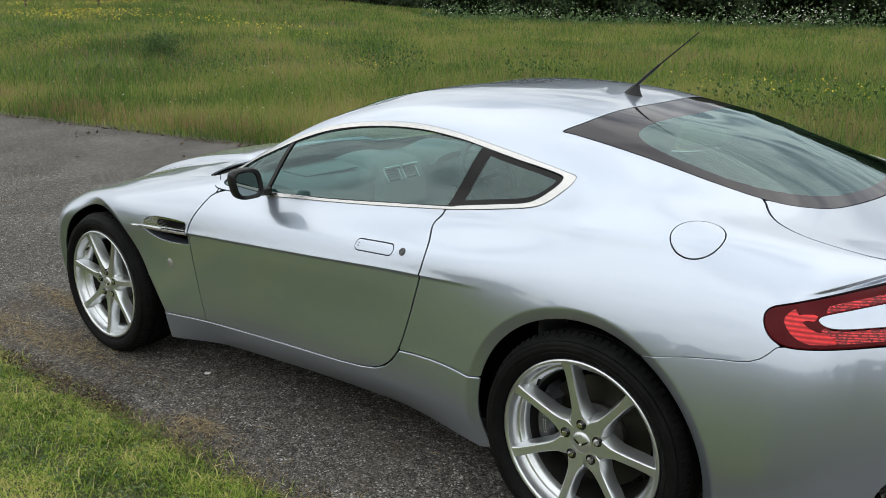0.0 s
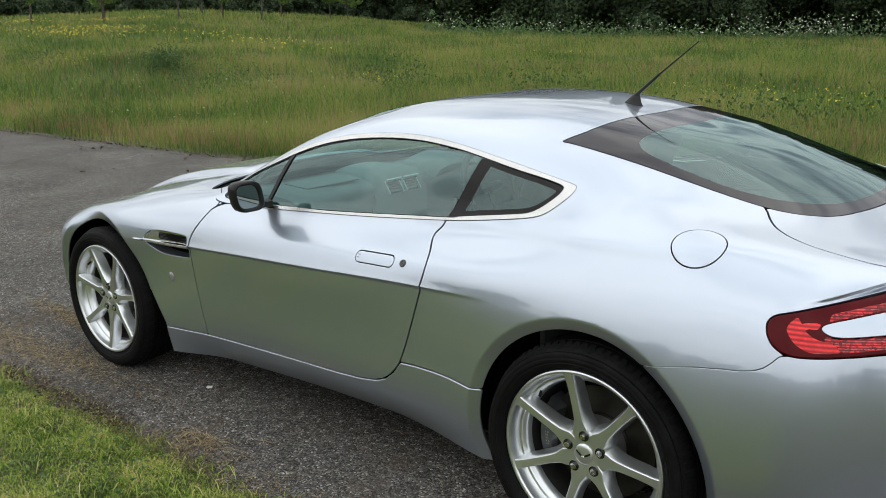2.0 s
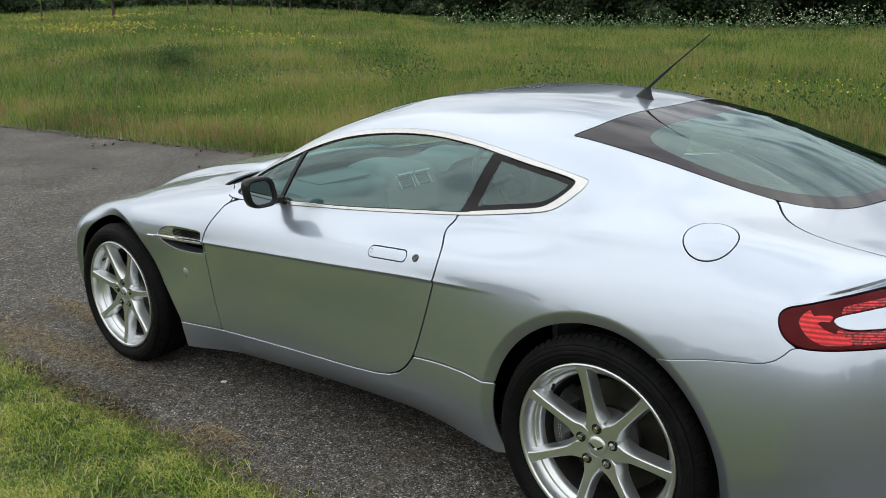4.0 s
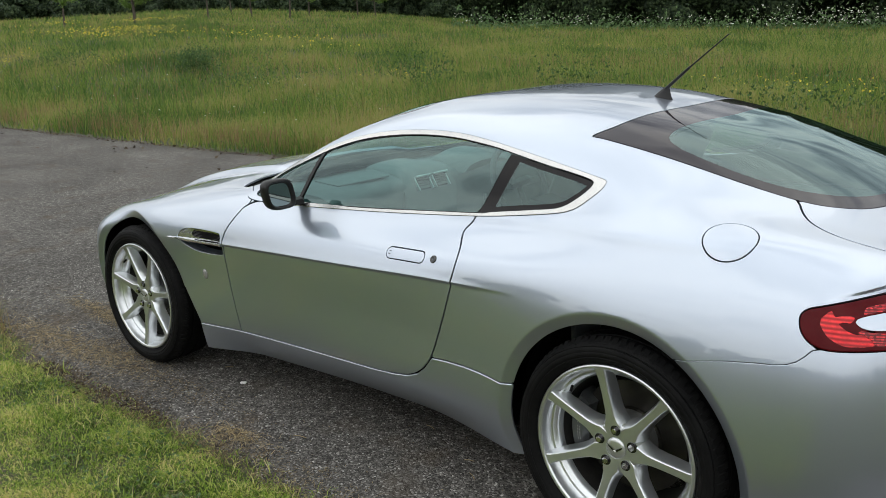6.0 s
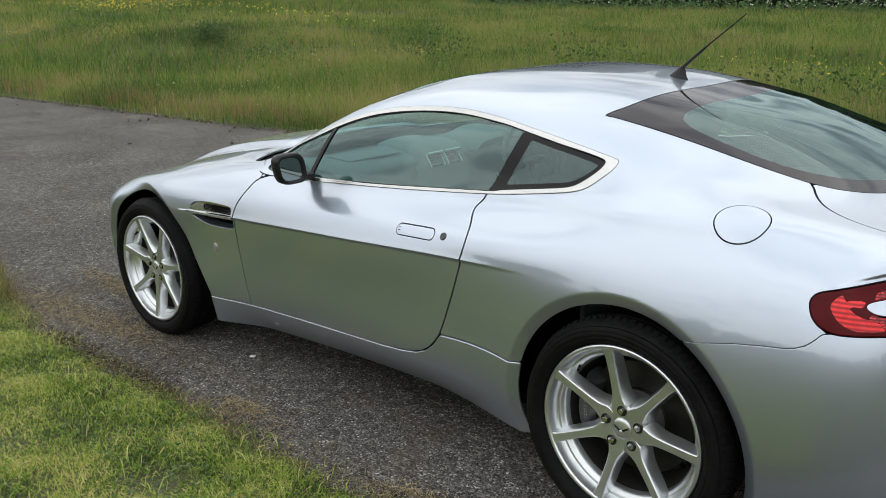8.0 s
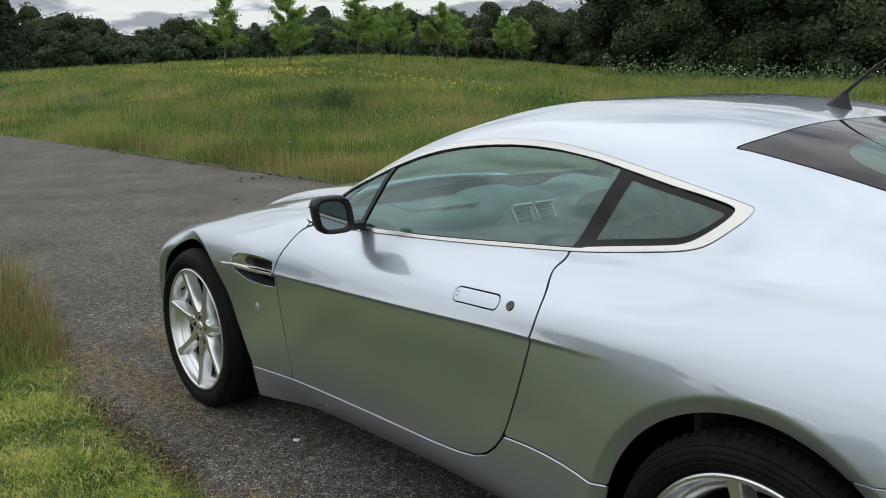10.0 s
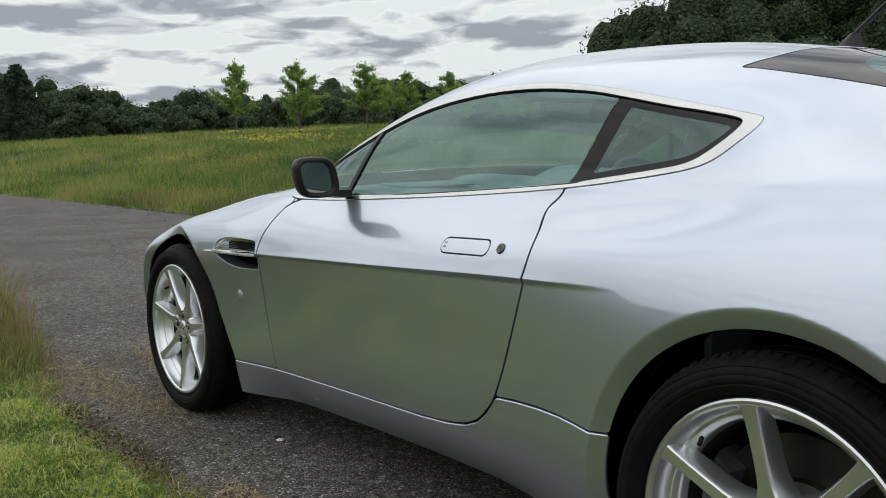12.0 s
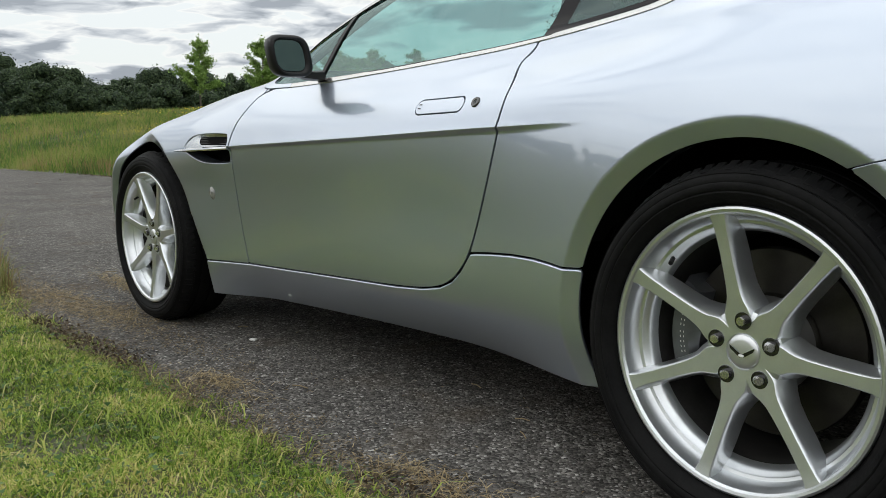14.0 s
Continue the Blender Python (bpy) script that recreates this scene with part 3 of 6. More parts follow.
def cut(field, p, n):
    """The part of the grid where field is positive, cut cleanly along its edge."""
    rows, cols = field.shape
    f, p, n = field.ravel(), p.reshape(-1, 3), n.reshape(-1, 3)
    i = (np.arange(rows - 1)[:, None] * cols + np.arange(cols - 1)).ravel()
    tris = np.concatenate([np.stack([i, i + cols, i + cols + 1], 1), np.stack([i, i + cols + 1, i + 1], 1)])
    pos = f[tris] > 0
    count = pos.sum(1)
    whole = tris[count == 3]
    part, pp = tris[(count == 1) | (count == 2)], pos[(count == 1) | (count == 2)]
    single = pp.sum(1) == 1
    odd = np.where(single, pp.argmax(1), (~pp).argmax(1))
    r = np.arange(len(part))
    a, b, c = part[r, odd], part[r, (odd + 1) % 3], part[r, (odd + 2) % 3]
    keys = np.concatenate([np.sort(np.stack([a, b], 1), 1), np.sort(np.stack([a, c], 1), 1)])
    uniq, inv = np.unique(keys, axis=0, return_inverse=True)
    inv = inv.ravel()
    s = f[uniq[:, 0]] / (f[uniq[:, 0]] - f[uniq[:, 1]])
    newp = p[uniq[:, 0]] * (1 - s[:, None]) + p[uniq[:, 1]] * s[:, None]
    newn = n[uniq[:, 0]] * (1 - s[:, None]) + n[uniq[:, 1]] * s[:, None]
    base = len(p)
    ab, ac = base + inv[: len(part)], base + inv[len(part) :]
    extra = [np.stack([a, ab, ac], 1)[single]]
    d = ~single
    extra += [np.stack([ab, b, c], 1)[d], np.stack([ab, c, ac], 1)[d]]
    faces = np.concatenate([whole, *extra])
    allp, alln = np.concatenate([p, newp]), np.concatenate([n, newn])
    used, faces = np.unique(faces, return_inverse=True)
    faces = faces.reshape(-1, 3)
    # weld cut points that fall together
    q = allp[used]
    key, first, back = np.unique((q / 2e-4).round().astype(np.int64), axis=0, return_index=True, return_inverse=True)
    faces = back.ravel()[faces]
    good = (faces[:, 0] != faces[:, 1]) & (faces[:, 1] != faces[:, 2]) & (faces[:, 0] != faces[:, 2])
    nn = alln[used][first]
    return q[first], nn / np.linalg.norm(nn, axis=1, keepdims=True), faces[good]


def panel(name, field, material, parent, label="", raise_by=0.0, edge=.0014, deep=.008, skin=None):
    """One pressed panel: the cut skin, its rolled edge and the return behind it."""
    p, n, faces = cut(field, *(skin or (SKIN, SKIN_N)))
    if not len(faces):
        return None
    p = p + n * raise_by
    e = np.concatenate([faces[:, [0, 1]], faces[:, [1, 2]], faces[:, [2, 0]]])
    third = np.concatenate([faces[:, 2], faces[:, 0], faces[:, 1]])
    code = np.sort(e, 1)
    _, idx, cnt = np.unique(code, axis=0, return_index=True, return_counts=True)
    rim, tip = e[idx[cnt == 1]], third[idx[cnt == 1]]
    v = p[rim[:, 1]] - p[rim[:, 0]]
    v /= np.maximum(np.linalg.norm(v, axis=1, keepdims=True), 1e-9)
    away = (p[rim[:, 0]] + p[rim[:, 1]]) / 2 - p[tip]
    away -= (away * v).sum(1, keepdims=True) * v
    away /= np.maximum(np.linalg.norm(away, axis=1, keepdims=True), 1e-9)
    t = np.zeros_like(p)
    np.add.at(t, rim[:, 0], away)
    np.add.at(t, rim[:, 1], away)
    ring = np.unique(rim)
    t = t[ring]
    t -= (t * n[ring]).sum(1, keepdims=True) * n[ring]
    t /= np.maximum(np.linalg.norm(t, axis=1, keepdims=True), 1e-9)
    nr, pr = n[ring], p[ring]
    place = np.full(len(p), -1)
    place[ring] = np.arange(len(ring))
    k = len(p)
    m = len(ring)
    verts = np.concatenate([p, pr + t * edge * .7 - nr * edge * .3, pr + t * edge - nr * edge, pr + t * edge - nr * deep])
    mid = nr + t
    mid /= np.linalg.norm(mid, axis=1, keepdims=True)
    norms = np.concatenate([n, mid, t, t])
    a, b = rim[:, 0], rim[:, 1]
    ia, ib = place[a], place[b]
    strips = [np.stack([b, a, k + ia, k + ib], 1), np.stack([k + ib, k + ia, k + m + ia, k + m + ib], 1), np.stack([k + m + ib, k + m + ia, k + 2 * m + ia, k + 2 * m + ib], 1)]
    return mesh_object(name, verts, faces.tolist() + np.concatenate(strips).tolist(), material, norms, parent, label)


SKIN, SKIN_N = body_surface()
SX, SY, SZ = SKIN[..., 0], SKIN[..., 1], SKIN[..., 2]
SW = np.abs(SY)
GAP = .0040


def on_skin(x, z, side=-1):
    """The place and outward normal of the body's side at (x, z)."""
    ok = (SY * side > .3)
    d = (SX - x) ** 2 + (SZ - z) ** 2 + np.where(ok, 0, 9)
    i = np.unravel_index(d.argmin(), d.shape)
    q = SKIN[i] + 0
    q[0], q[2] = x, z
    return Vector(q), Vector(SKIN_N[i])


DOOR_OUTLINE = rounded([(-1.75, .872), (-1.80, .80), (-1.842, .74), (-1.858, .69), (-1.872, .56), (-1.866, .43), (-1.856, .35), (-1.851, .306), (-1.8495, .2985), (-1.842, .2972), (-1.60, .302), (-1.325, .310), (-1.05, .318), (-.935, .326), (-.862, .338), (-.812, .358), (-.772, .389), (-.731, .437), (-.682, .545), (-.642, .635), (-.606, .73), (-.594, .79), (-.603, .83), (-.628, .864), (-.632, .882), (-.617, .898), (-.607, .912), (-.604, .928), (-.606, .945), (-1.0, .925), (-1.5, .895)])
SILL_OUTLINE = np.array([(-2.45, .272), (-2.16, .284), (-2.05, .289), (-1.849, .297), (-1.60, .302), (-1.325, .310), (-1.05, .318), (-.935, .326), (-.862, .338), (-.812, .358), (-.772, .389), (-.731, .437), (-.66, .444), (-.575, .449), (-.50, .449), (-.45, .445), (-.41, .440), (-.30, .438), (-.30, .05), (-2.45, .05)])
TRIM_OUTLINE = rounded([(-1.80, .869), (-1.79, .905), (-1.751, .933), (-1.642, .996), (-1.501, 1.053), (-1.372, 1.109), (-1.213, 1.152), (-1.005, 1.178), (-.807, 1.180), (-.621, 1.161), (-.401, 1.118), (-.285, 1.093), (-.19, 1.073), (-.160, 1.066), (-.164, 1.040), (-.195, 1.010), (-.225, .985), (-.26, .968), (-.333, .953), (-.601, .918), (-.972, .893), (-1.43, .871), (-1.62, .866)])
GLASS_OUTLINE = rounded([(-1.755, .886), (-1.74, .918), (-1.635, .982), (-1.495, 1.038), (-1.365, 1.092), (-1.206, 1.135), (-.999, 1.160), (-.802, 1.162), (-.615, 1.143), (-.52, 1.125), (-.393, 1.098), (-.285, 1.079), (-.211, 1.064), (-.199, 1.054), (-.212, 1.032), (-.255, .997), (-.295, .976), (-.36, .965), (-.526, .943), (-.606, .931), (-.978, .907), (-1.252, .893), (-1.487, .886), (-1.62, .881)])
BUMPER_OUTLINE = np.array([(.10, .632), (.189, .657), (.26, .674), (.329, .688), (.40, .697), (.445, .701), (.475, .708), (.498, .719), (.516, .735), (.530, .752), (.548, .757), (.68, .766), (.746, .774), (1.1, .79), (1.1, .05), (.10, .05)])
LAMP_OUTLINE = rounded([(.492, .802), (.488, .825), (.502, .840), (.53, .848), (.59, .866), (.717, .900), (.90, .945), (.93, .90), (.90, .80), (.746, .777), (.68, .768), (.59, .759), (.55, .758), (.522, .767), (.503, .783)])
LAMP_WHITE = rounded([(.605, .824), (.613, .834), (.655, .845), (.73, .864), (.85, .885), (.85, .824), (.74, .817), (.66, .808), (.626, .810)])
LAMP_FIN = rounded([(.530, .820), (.551, .846), (.558, .842), (.572, .820), (.600, .802), (.640, .796), (.66, .770), (.60, .768), (.565, .780), (.545, .797)], 1)
LAMP_BAND = rounded([(.562, .834), (.606, .838), (.61, .820), (.565, .822)], 1)
BOOT_OUTLINE = rounded([(.20, -.40), (.339, -.503), (.372, -.562), (.415, -.605), (.489, -.643), (.58, -.657), (.70, -.64), (.86, -.48), (.99, -.30), (.99, .30), (.86, .48), (.70, .64), (.58, .657), (.489, .643), (.415, .605), (.372, .562), (.339, .503), (.20, .40)], 2)
REAR_GLASS_OUTLINE = rounded([(-.222, 0), (-.226, -.25), (-.250, -.44), (-.298, -.536), (-.297, -.541), (-.26, -.534), (.05, -.522), (.28, -.512), (.37, -.497), (.432, -.463), (.492, -.395), (.528, -.25), (.548, -.09), (.548, .09), (.528, .25), (.492, .395), (.432, .463), (.37, .497), (.28, .512), (.05, .522), (-.26, .534), (-.297, .541), (-.298, .536), (-.250, .44), (-.226, .25)], 2)
REAR_CLEAR_OUTLINE = rounded([(-.075, 0), (-.085, -.24), (-.10, -.40), (-.085, -.452), (-.012, -.480), (.15, -.482), (.26, -.472), (.36, -.435), (.44, -.355), (.485, -.22), (.505, 0), (.485, .22), (.44, .355), (.36, .435), (.26, .472), (.15, .482), (-.012, .480), (-.085, .452), (-.10, .40), (-.085, .24)], 2)
SCREEN_OUTLINE = rounded([(-2.060, 0), (-2.055, -.25), (-2.025, -.48), (-1.962, -.655), (-1.915, -.728), (-1.82, -.712), (-1.73, -.680), (-1.60, -.650), (-1.37, -.598), (-1.18, -.560), (-1.06, -.52), (-.985, -.30), (-.965, 0), (-.985, .30), (-1.06, .52), (-1.18, .560), (-1.37, .598), (-1.60, .650), (-1.73, .680), (-1.82, .712), (-1.915, .728), (-1.962, .655), (-2.025, .48), (-2.055, .25)], 2)
VENT_OUTLINE = rounded([(-2.190, .684), (-2.178, .700), (-2.145, .722), (-2.09, .733), (-2.0, .736), (-1.885, .734), (-1.870, .728), (-1.866, .690), (-1.870, .643), (-1.880, .634), (-1.98, .632), (-2.05, .635), (-2.11, .648), (-2.165, .668)])
FLAP_CENTRE, FLAP_RADIUS = (.268, .775, .962), .0695
HANDLE_BOX = (-.825, .786, .070, .0175)          # centre, half length of the straight part, end radius


def capsule(x, z):
    cx, cz, half, r = HANDLE_BOX
    t = np.clip(x - cx, -half, half)
    return r - np.hypot(x - cx - t, (z - cz) - .02 * (x - cx))


def body_fields():
    """Signed distances to every panel's outline, over the whole skin."""
    f = {}
    top = SZ > .84
    f["door"] = np.where(SW > .5, inside(DOOR_OUTLINE, SX, SZ), -.2)
    f["sill"] = inside(SILL_OUTLINE, SX, SZ)
    f["trim"] = np.where(SW > .45, inside(TRIM_OUTLINE, SX, SZ) - .0038, -.2)
    f["glass"] = np.where(SW > .45, inside(GLASS_OUTLINE, SX, SZ), -.2)
    f["bumper"] = inside(BUMPER_OUTLINE, SX, SZ)
    f["lamp"] = np.where(SW > .3, inside(LAMP_OUTLINE, SX, SZ), -.2)
    f["lamp_white"] = np.where(SW > .3, inside(LAMP_WHITE, SX, SZ), -.2)
    f["lamp_fin"] = np.where(SW > .3, np.maximum(inside(LAMP_FIN, SX, SZ), inside(LAMP_BAND, SX, SZ)), -.2)
    f["boot"] = np.where(top, inside(BOOT_OUTLINE, SX, SY), -.2)
    f["rear_glass"] = np.where(top, inside(REAR_GLASS_OUTLINE, SX, SY), -.2)
    f["rear_clear"] = np.where(top, inside(REAR_CLEAR_OUTLINE, SX, SY), -.2)
    f["screen"] = np.where(top, inside(SCREEN_OUTLINE, SX, SY), -.2)
    f["vent"] = np.where(SW > .5, inside(VENT_OUTLINE, SX, SZ), -.2)
    f["arch"] = np.where(SW > .45, arch_field(SX, SZ), .5)
    c = FLAP_CENTRE
    f["flap"] = FLAP_RADIUS - np.sqrt((SX - c[0]) ** 2 + (SW - c[1]) ** 2 + (SZ - c[2]) ** 2)
    f["flap"] = np.where(SY < 0, f["flap"], -.2)
    f["handle"] = np.where(SW > .7, capsule(SX, SZ), -.2)
    f["front"] = (-1.752 - SX) - np.clip(.795 - SW, 0, .10) * 1.25
    return f


FIELD = body_fields()
LEFT, RIGHT = np.where(SY < -.01, .5, -.5), np.where(SY > .01, .5, -.5)


def both(*fields):
    return np.minimum.reduce(fields)


car = tagged(new("sports_car"), "silver two-door sports coupe parked on the asphalt lane", "car")
F_ = FIELD
outer = both(-F_["door"], -F_["sill"], .0016 - F_["trim"], .002 - F_["bumper"], -F_["lamp"], -F_["boot"], -F_["rear_glass"], -F_["screen"], F_["arch"] + GAP, .0004 - F_["flap"]) - GAP
panel("rear_quarters_and_roof", both(outer, -F_["front"] - GAP), PAINT, car, "silver metallic painted roof and rear quarters")
panel("front_wings_and_bonnet", both(outer, F_["front"] - GAP, -F_["vent"]), PAINT, car, "silver metallic painted front wings and bonnet")
for side in (LEFT, RIGHT):
    door = panel("door", both(F_["door"] - GAP, -F_["trim"] - .0022, -F_["handle"] - .0030, side), PAINT, car, "closed silver door with a sharp waist crease")
    panel("door_handle", both(F_["handle"] - .002, side), PAINT, door, "flush silver pull handle", raise_by=.0005)
    panel("sill", both(F_["sill"] - .006, F_["arch"], side), PAINT, car, "silver painted sill panel", edge=.0045)
    panel("pillar_foot", both(F_["trim"] - .0016, -F_["glass"] - .0005, -1.615 - SX, .925 - SZ, side), PAINT, car, "silver painted foot of the windscreen pillar", raise_by=.002, edge=.002)
    panel("window_trim", both(F_["trim"] - .0008, -F_["glass"] - .0005, np.maximum(SX + 1.617, SZ - .927), side), SATIN, car, "bright metal window surround", raise_by=.002, edge=.002)
    blade = F_["lamp_white"]
    fin = both(F_["lamp_fin"], F_["lamp"] - .009, -blade - .004)
    glow = both(F_["lamp"] - .009, -blade - .004, np.maximum(blade + .020, both(blade + .034, .838 - SZ)), SX - .618, -fin - .001)
    lamp = panel("tail_lamp", both(F_["lamp"] - .003, -blade - .001, -glow, -fin, side), LAMPDARK, car, "dark red wraparound tail lamp", edge=.004)
    panel("lamp_reflector", both(glow, side), LAMPCELL, lamp, "red lamp segment of small bright cells", raise_by=-.0005, edge=.0004)
    panel("lamp_fin", both(fin, side), LAMPRED, lamp, "bright red ribbed lamp fin", raise_by=-.0005, edge=.0004)
    panel("reverse_lens", both(F_["lamp_white"] - .001, side), PAINT, lamp, "pale blade inset in the lamp", raise_by=.001)
PIPE = (.805, .750, .385)
F_["pipe"] = .062 - np.sqrt((SX - PIPE[0]) ** 2 + (SW - PIPE[1]) ** 2 + (SZ - PIPE[2]) ** 2)
panel("rear_bumper", both(F_["bumper"] - .002, F_["arch"], -F_["lamp"] - GAP, -F_["pipe"]), PAINT, car, "silver painted rear bumper")
panel("boot_lid", both(F_["boot"] - GAP, -F_["rear_glass"] - GAP, -F_["lamp"] - GAP), PAINT, car, "closed silver boot lid")
panel("fuel_flap", F_["flap"] - .0020, PAINT, car, "round silver fuel flap", raise_by=.0004)
panel("rear_window_border", both(F_["rear_glass"] - .002, -F_["rear_clear"]), FRIT, car, "black glass border of the rear window", raise_by=-.001, edge=.001)
panel("rear_window", F_["rear_clear"], REARGLASS, car, "tinted rear window", raise_by=-.001, edge=.0005, deep=.003)
panel("windscreen", both(F_["screen"] - .035, SX + 1.775 + .06 * (.72 - SW)), SCREENGLASS, car, "clear windscreen", raise_by=-.001, edge=.0005, deep=.003)
panel("windscreen_border", both(F_["screen"] - .002, .035 - F_["screen"], SX + 1.775), FRIT, car, "black glass border of the windscreen", raise_by=-.001, edge=.001)
# near-black colour stands in for the shadow in the slot behind the bonnet
panel("cowl", both(F_["screen"] - .002, np.maximum(.035 - F_["screen"], -1.775 - .06 * (.72 - SW) - SX), -1.7755 - SX), COWL, car, "matt cowl below the windscreen, coloured black for the shade in its slot", raise_by=-.014, edge=.001)
# bars that divide the side glass: a slim one behind the mirror and the black centre post
bar_a = .0075 - np.abs((SX + 1.452) - (SZ - .962) * .36)
behind = (SX + .606) - (SZ - .931) * .437
for side in (LEFT, RIGHT):
    g = both(F_["glass"] - .0030, side)
    panel("quarterlight_bar", both(g - .0005, bar_a), PLASTIC, car, "black rubber window divider", raise_by=.001, edge=.002)
    panel("quarterlight", both(g - .0005, -bar_a, -1.452 + (SZ - .962) * .36 - SX), SIDEGLASS, car, "small tinted front quarter window", raise_by=-.004, edge=.0005, deep=.003)
    panel("door_window", both(g - .0005, -bar_a, SX + 1.452 - (SZ - .962) * .36, -behind - .002), SIDEGLASS, car, "tinted door window, closed", raise_by=-.004, edge=.0005, deep=.003)
    clear = both(F_["glass"] - .017, behind - .050, side)
    panel("rear_quarter_border", both(g - .0005, behind - .002, -np.minimum(F_["glass"] - .017, behind - .050)), DARKFRIT, car, "black border of the rear quarter window", raise_by=-.003, edge=.001)
    panel("rear_quarter_window", clear, QUARTERGLASS, car, "small tinted rear quarter window", raise_by=-.003, edge=.0005, deep=.003)
# the dark inner shell seen through the shut lines
inner = both(F_["arch"] - .012, -F_["glass"] - .004, -F_["rear_clear"] - .004, -F_["screen"] + .03, -F_["vent"] - .002, -F_["pipe"])
panel("inner_shell", inner[::3, ::3], LINER, car, "dark inner body shell", raise_by=-.016, edge=.001, deep=.002, skin=(SKIN[::3, ::3], SKIN_N[::3, ::3]))


# ---- laying the ground ----
ground = build_ground()
road = build_road()


# ---- small mesh helpers ----
def part(name, bm, material, parent=None, label="", smooth=40):
    """Links a bmesh as one mesh object under a thing or a part."""
    me = bpy.data.meshes.new(name)
    bm.to_mesh(me)
    bm.free()
    me.materials.append(material)
    me.shade_smooth()
    me.set_sharp_from_angle(angle=radians(smooth))
    ob = new(name, me)
    ob.parent = parent
    return tagged(ob, label)


def turned(profile, steps=72, axis="Y", start=0.0, sweep=360.0):
    """A bmesh turned round the Y axis from (radius, y) pairs."""
    bm = bmesh.new()
    closed = sweep >= 360
    rings = []
    for k in range(steps if closed else steps + 1):
        a = radians(start + sweep * k / steps)
        rings.append([bm.verts.new((r * math.cos(a), y, r * math.sin(a))) for r, y in profile])
    for k in range(steps):
        a, b = rings[k], rings[(k + 1) % len(rings)]
        for i in range(len(profile) - 1):
            bm.faces.new((a[i], a[i + 1], b[i + 1], b[i]))
    bmesh.ops.remove_doubles(bm, verts=bm.verts, dist=1e-6)
    bmesh.ops.recalc_face_normals(bm, faces=bm.faces)
    return bm


def lofted(sections, cap=True, loop=True):
    """A bmesh through rings of points of equal number."""
    bm = bmesh.new()
    rings = [[bm.verts.new(p) for p in s] for s in sections]
    n = len(rings[0])
    for a, b in zip(rings, rings[1:]):
        for i in range(n if loop else n - 1):
            bm.faces.new((a[i], a[(i + 1) % n], b[(i + 1) % n], b[i]))
    if cap and loop:
        bm.faces.new(rings[0][::-1])
        bm.faces.new(rings[-1])
    bmesh.ops.recalc_face_normals(bm, faces=bm.faces)
    return bm


def box(size, at=(0, 0, 0), bevel=0.0, turn=None, segments=2):
    bm = bmesh.new()
    bmesh.ops.create_cube(bm, size=1)
    bmesh.ops.scale(bm, vec=size, verts=bm.verts)
    if bevel:
        bmesh.ops.bevel(bm, geom=bm.edges[:], offset=bevel, segments=segments, affect="EDGES", profile=0.5)
    m = Matrix.Translation(at) @ (turn or Matrix.Identity(4))
    bmesh.ops.transform(bm, matrix=m, verts=bm.verts)
    return bm


def tube(points, radius, sides=8, taper=None):
    """A round bar through points; taper: a radius for each point."""
    pts = [Vector(p) for p in points]
    rings = []
    for i, p in enumerate(pts):
        d = (pts[min(i + 1, len(pts) - 1)] - pts[max(i - 1, 0)]).normalized()
        u = d.cross(Vector((0, 0, 1)) if abs(d.z) < .9 else Vector((1, 0, 0))).normalized()
        w = d.cross(u)
        r = taper[i] if taper else radius
        rings.append([p + (u * math.cos(2 * math.pi * k / sides) + w * math.sin(2 * math.pi * k / sides)) * r for k in range(sides)])
    return lofted(rings)


def merged(*parts):
    """One bmesh out of several."""
    out = bmesh.new()
    for bm in parts:
        me = bpy.data.meshes.new("joined")
        bm.to_mesh(me)
        bm.free()
        out.from_mesh(me)
        bpy.data.meshes.remove(me)
    return out


# ---- wheels ----
def spoke_bm(angle):
    """One slim flat-faced spoke with crisp edges and steep flanks, flaring into the hub and meeting the rim's lip."""
    rs = [.040, .056, .068, .078, .088, .100, .118, .145, .180, .212, .232, .2475]
    half = [.022, .0250, .0255, .0222, .0178, .0148, .0130, .0121, .0118, .0124, .0138, .0170]
    face = [-.8790, -.8800, -.8808, -.8815, -.8822, -.8830, -.8845, -.8870, -.8905, -.8945, -.8975, -.9010]
    ca, sa = math.cos(angle), math.sin(angle)
    rings = []
    for r, h, y in zip(rs, half, face):
        deep = y + .046 - .30 * max(r - .20, 0)
        flare = .0040 + .009 * max(0, 1 - abs(r - .085) / .04)
        prof = [(-h - flare - .004, deep), (-h - flare, y + .020), (-h - .0022, y + .0060), (-h, y + .0014), (-h + .0018, y), (h - .0018, y), (h, y + .0014), (h + .0022, y + .0060), (h + flare, y + .020), (h + flare + .004, deep)]
        rings.append([(r * ca - s * sa, yy, r * sa + s * ca) for s, yy in prof])
    return lofted(rings)


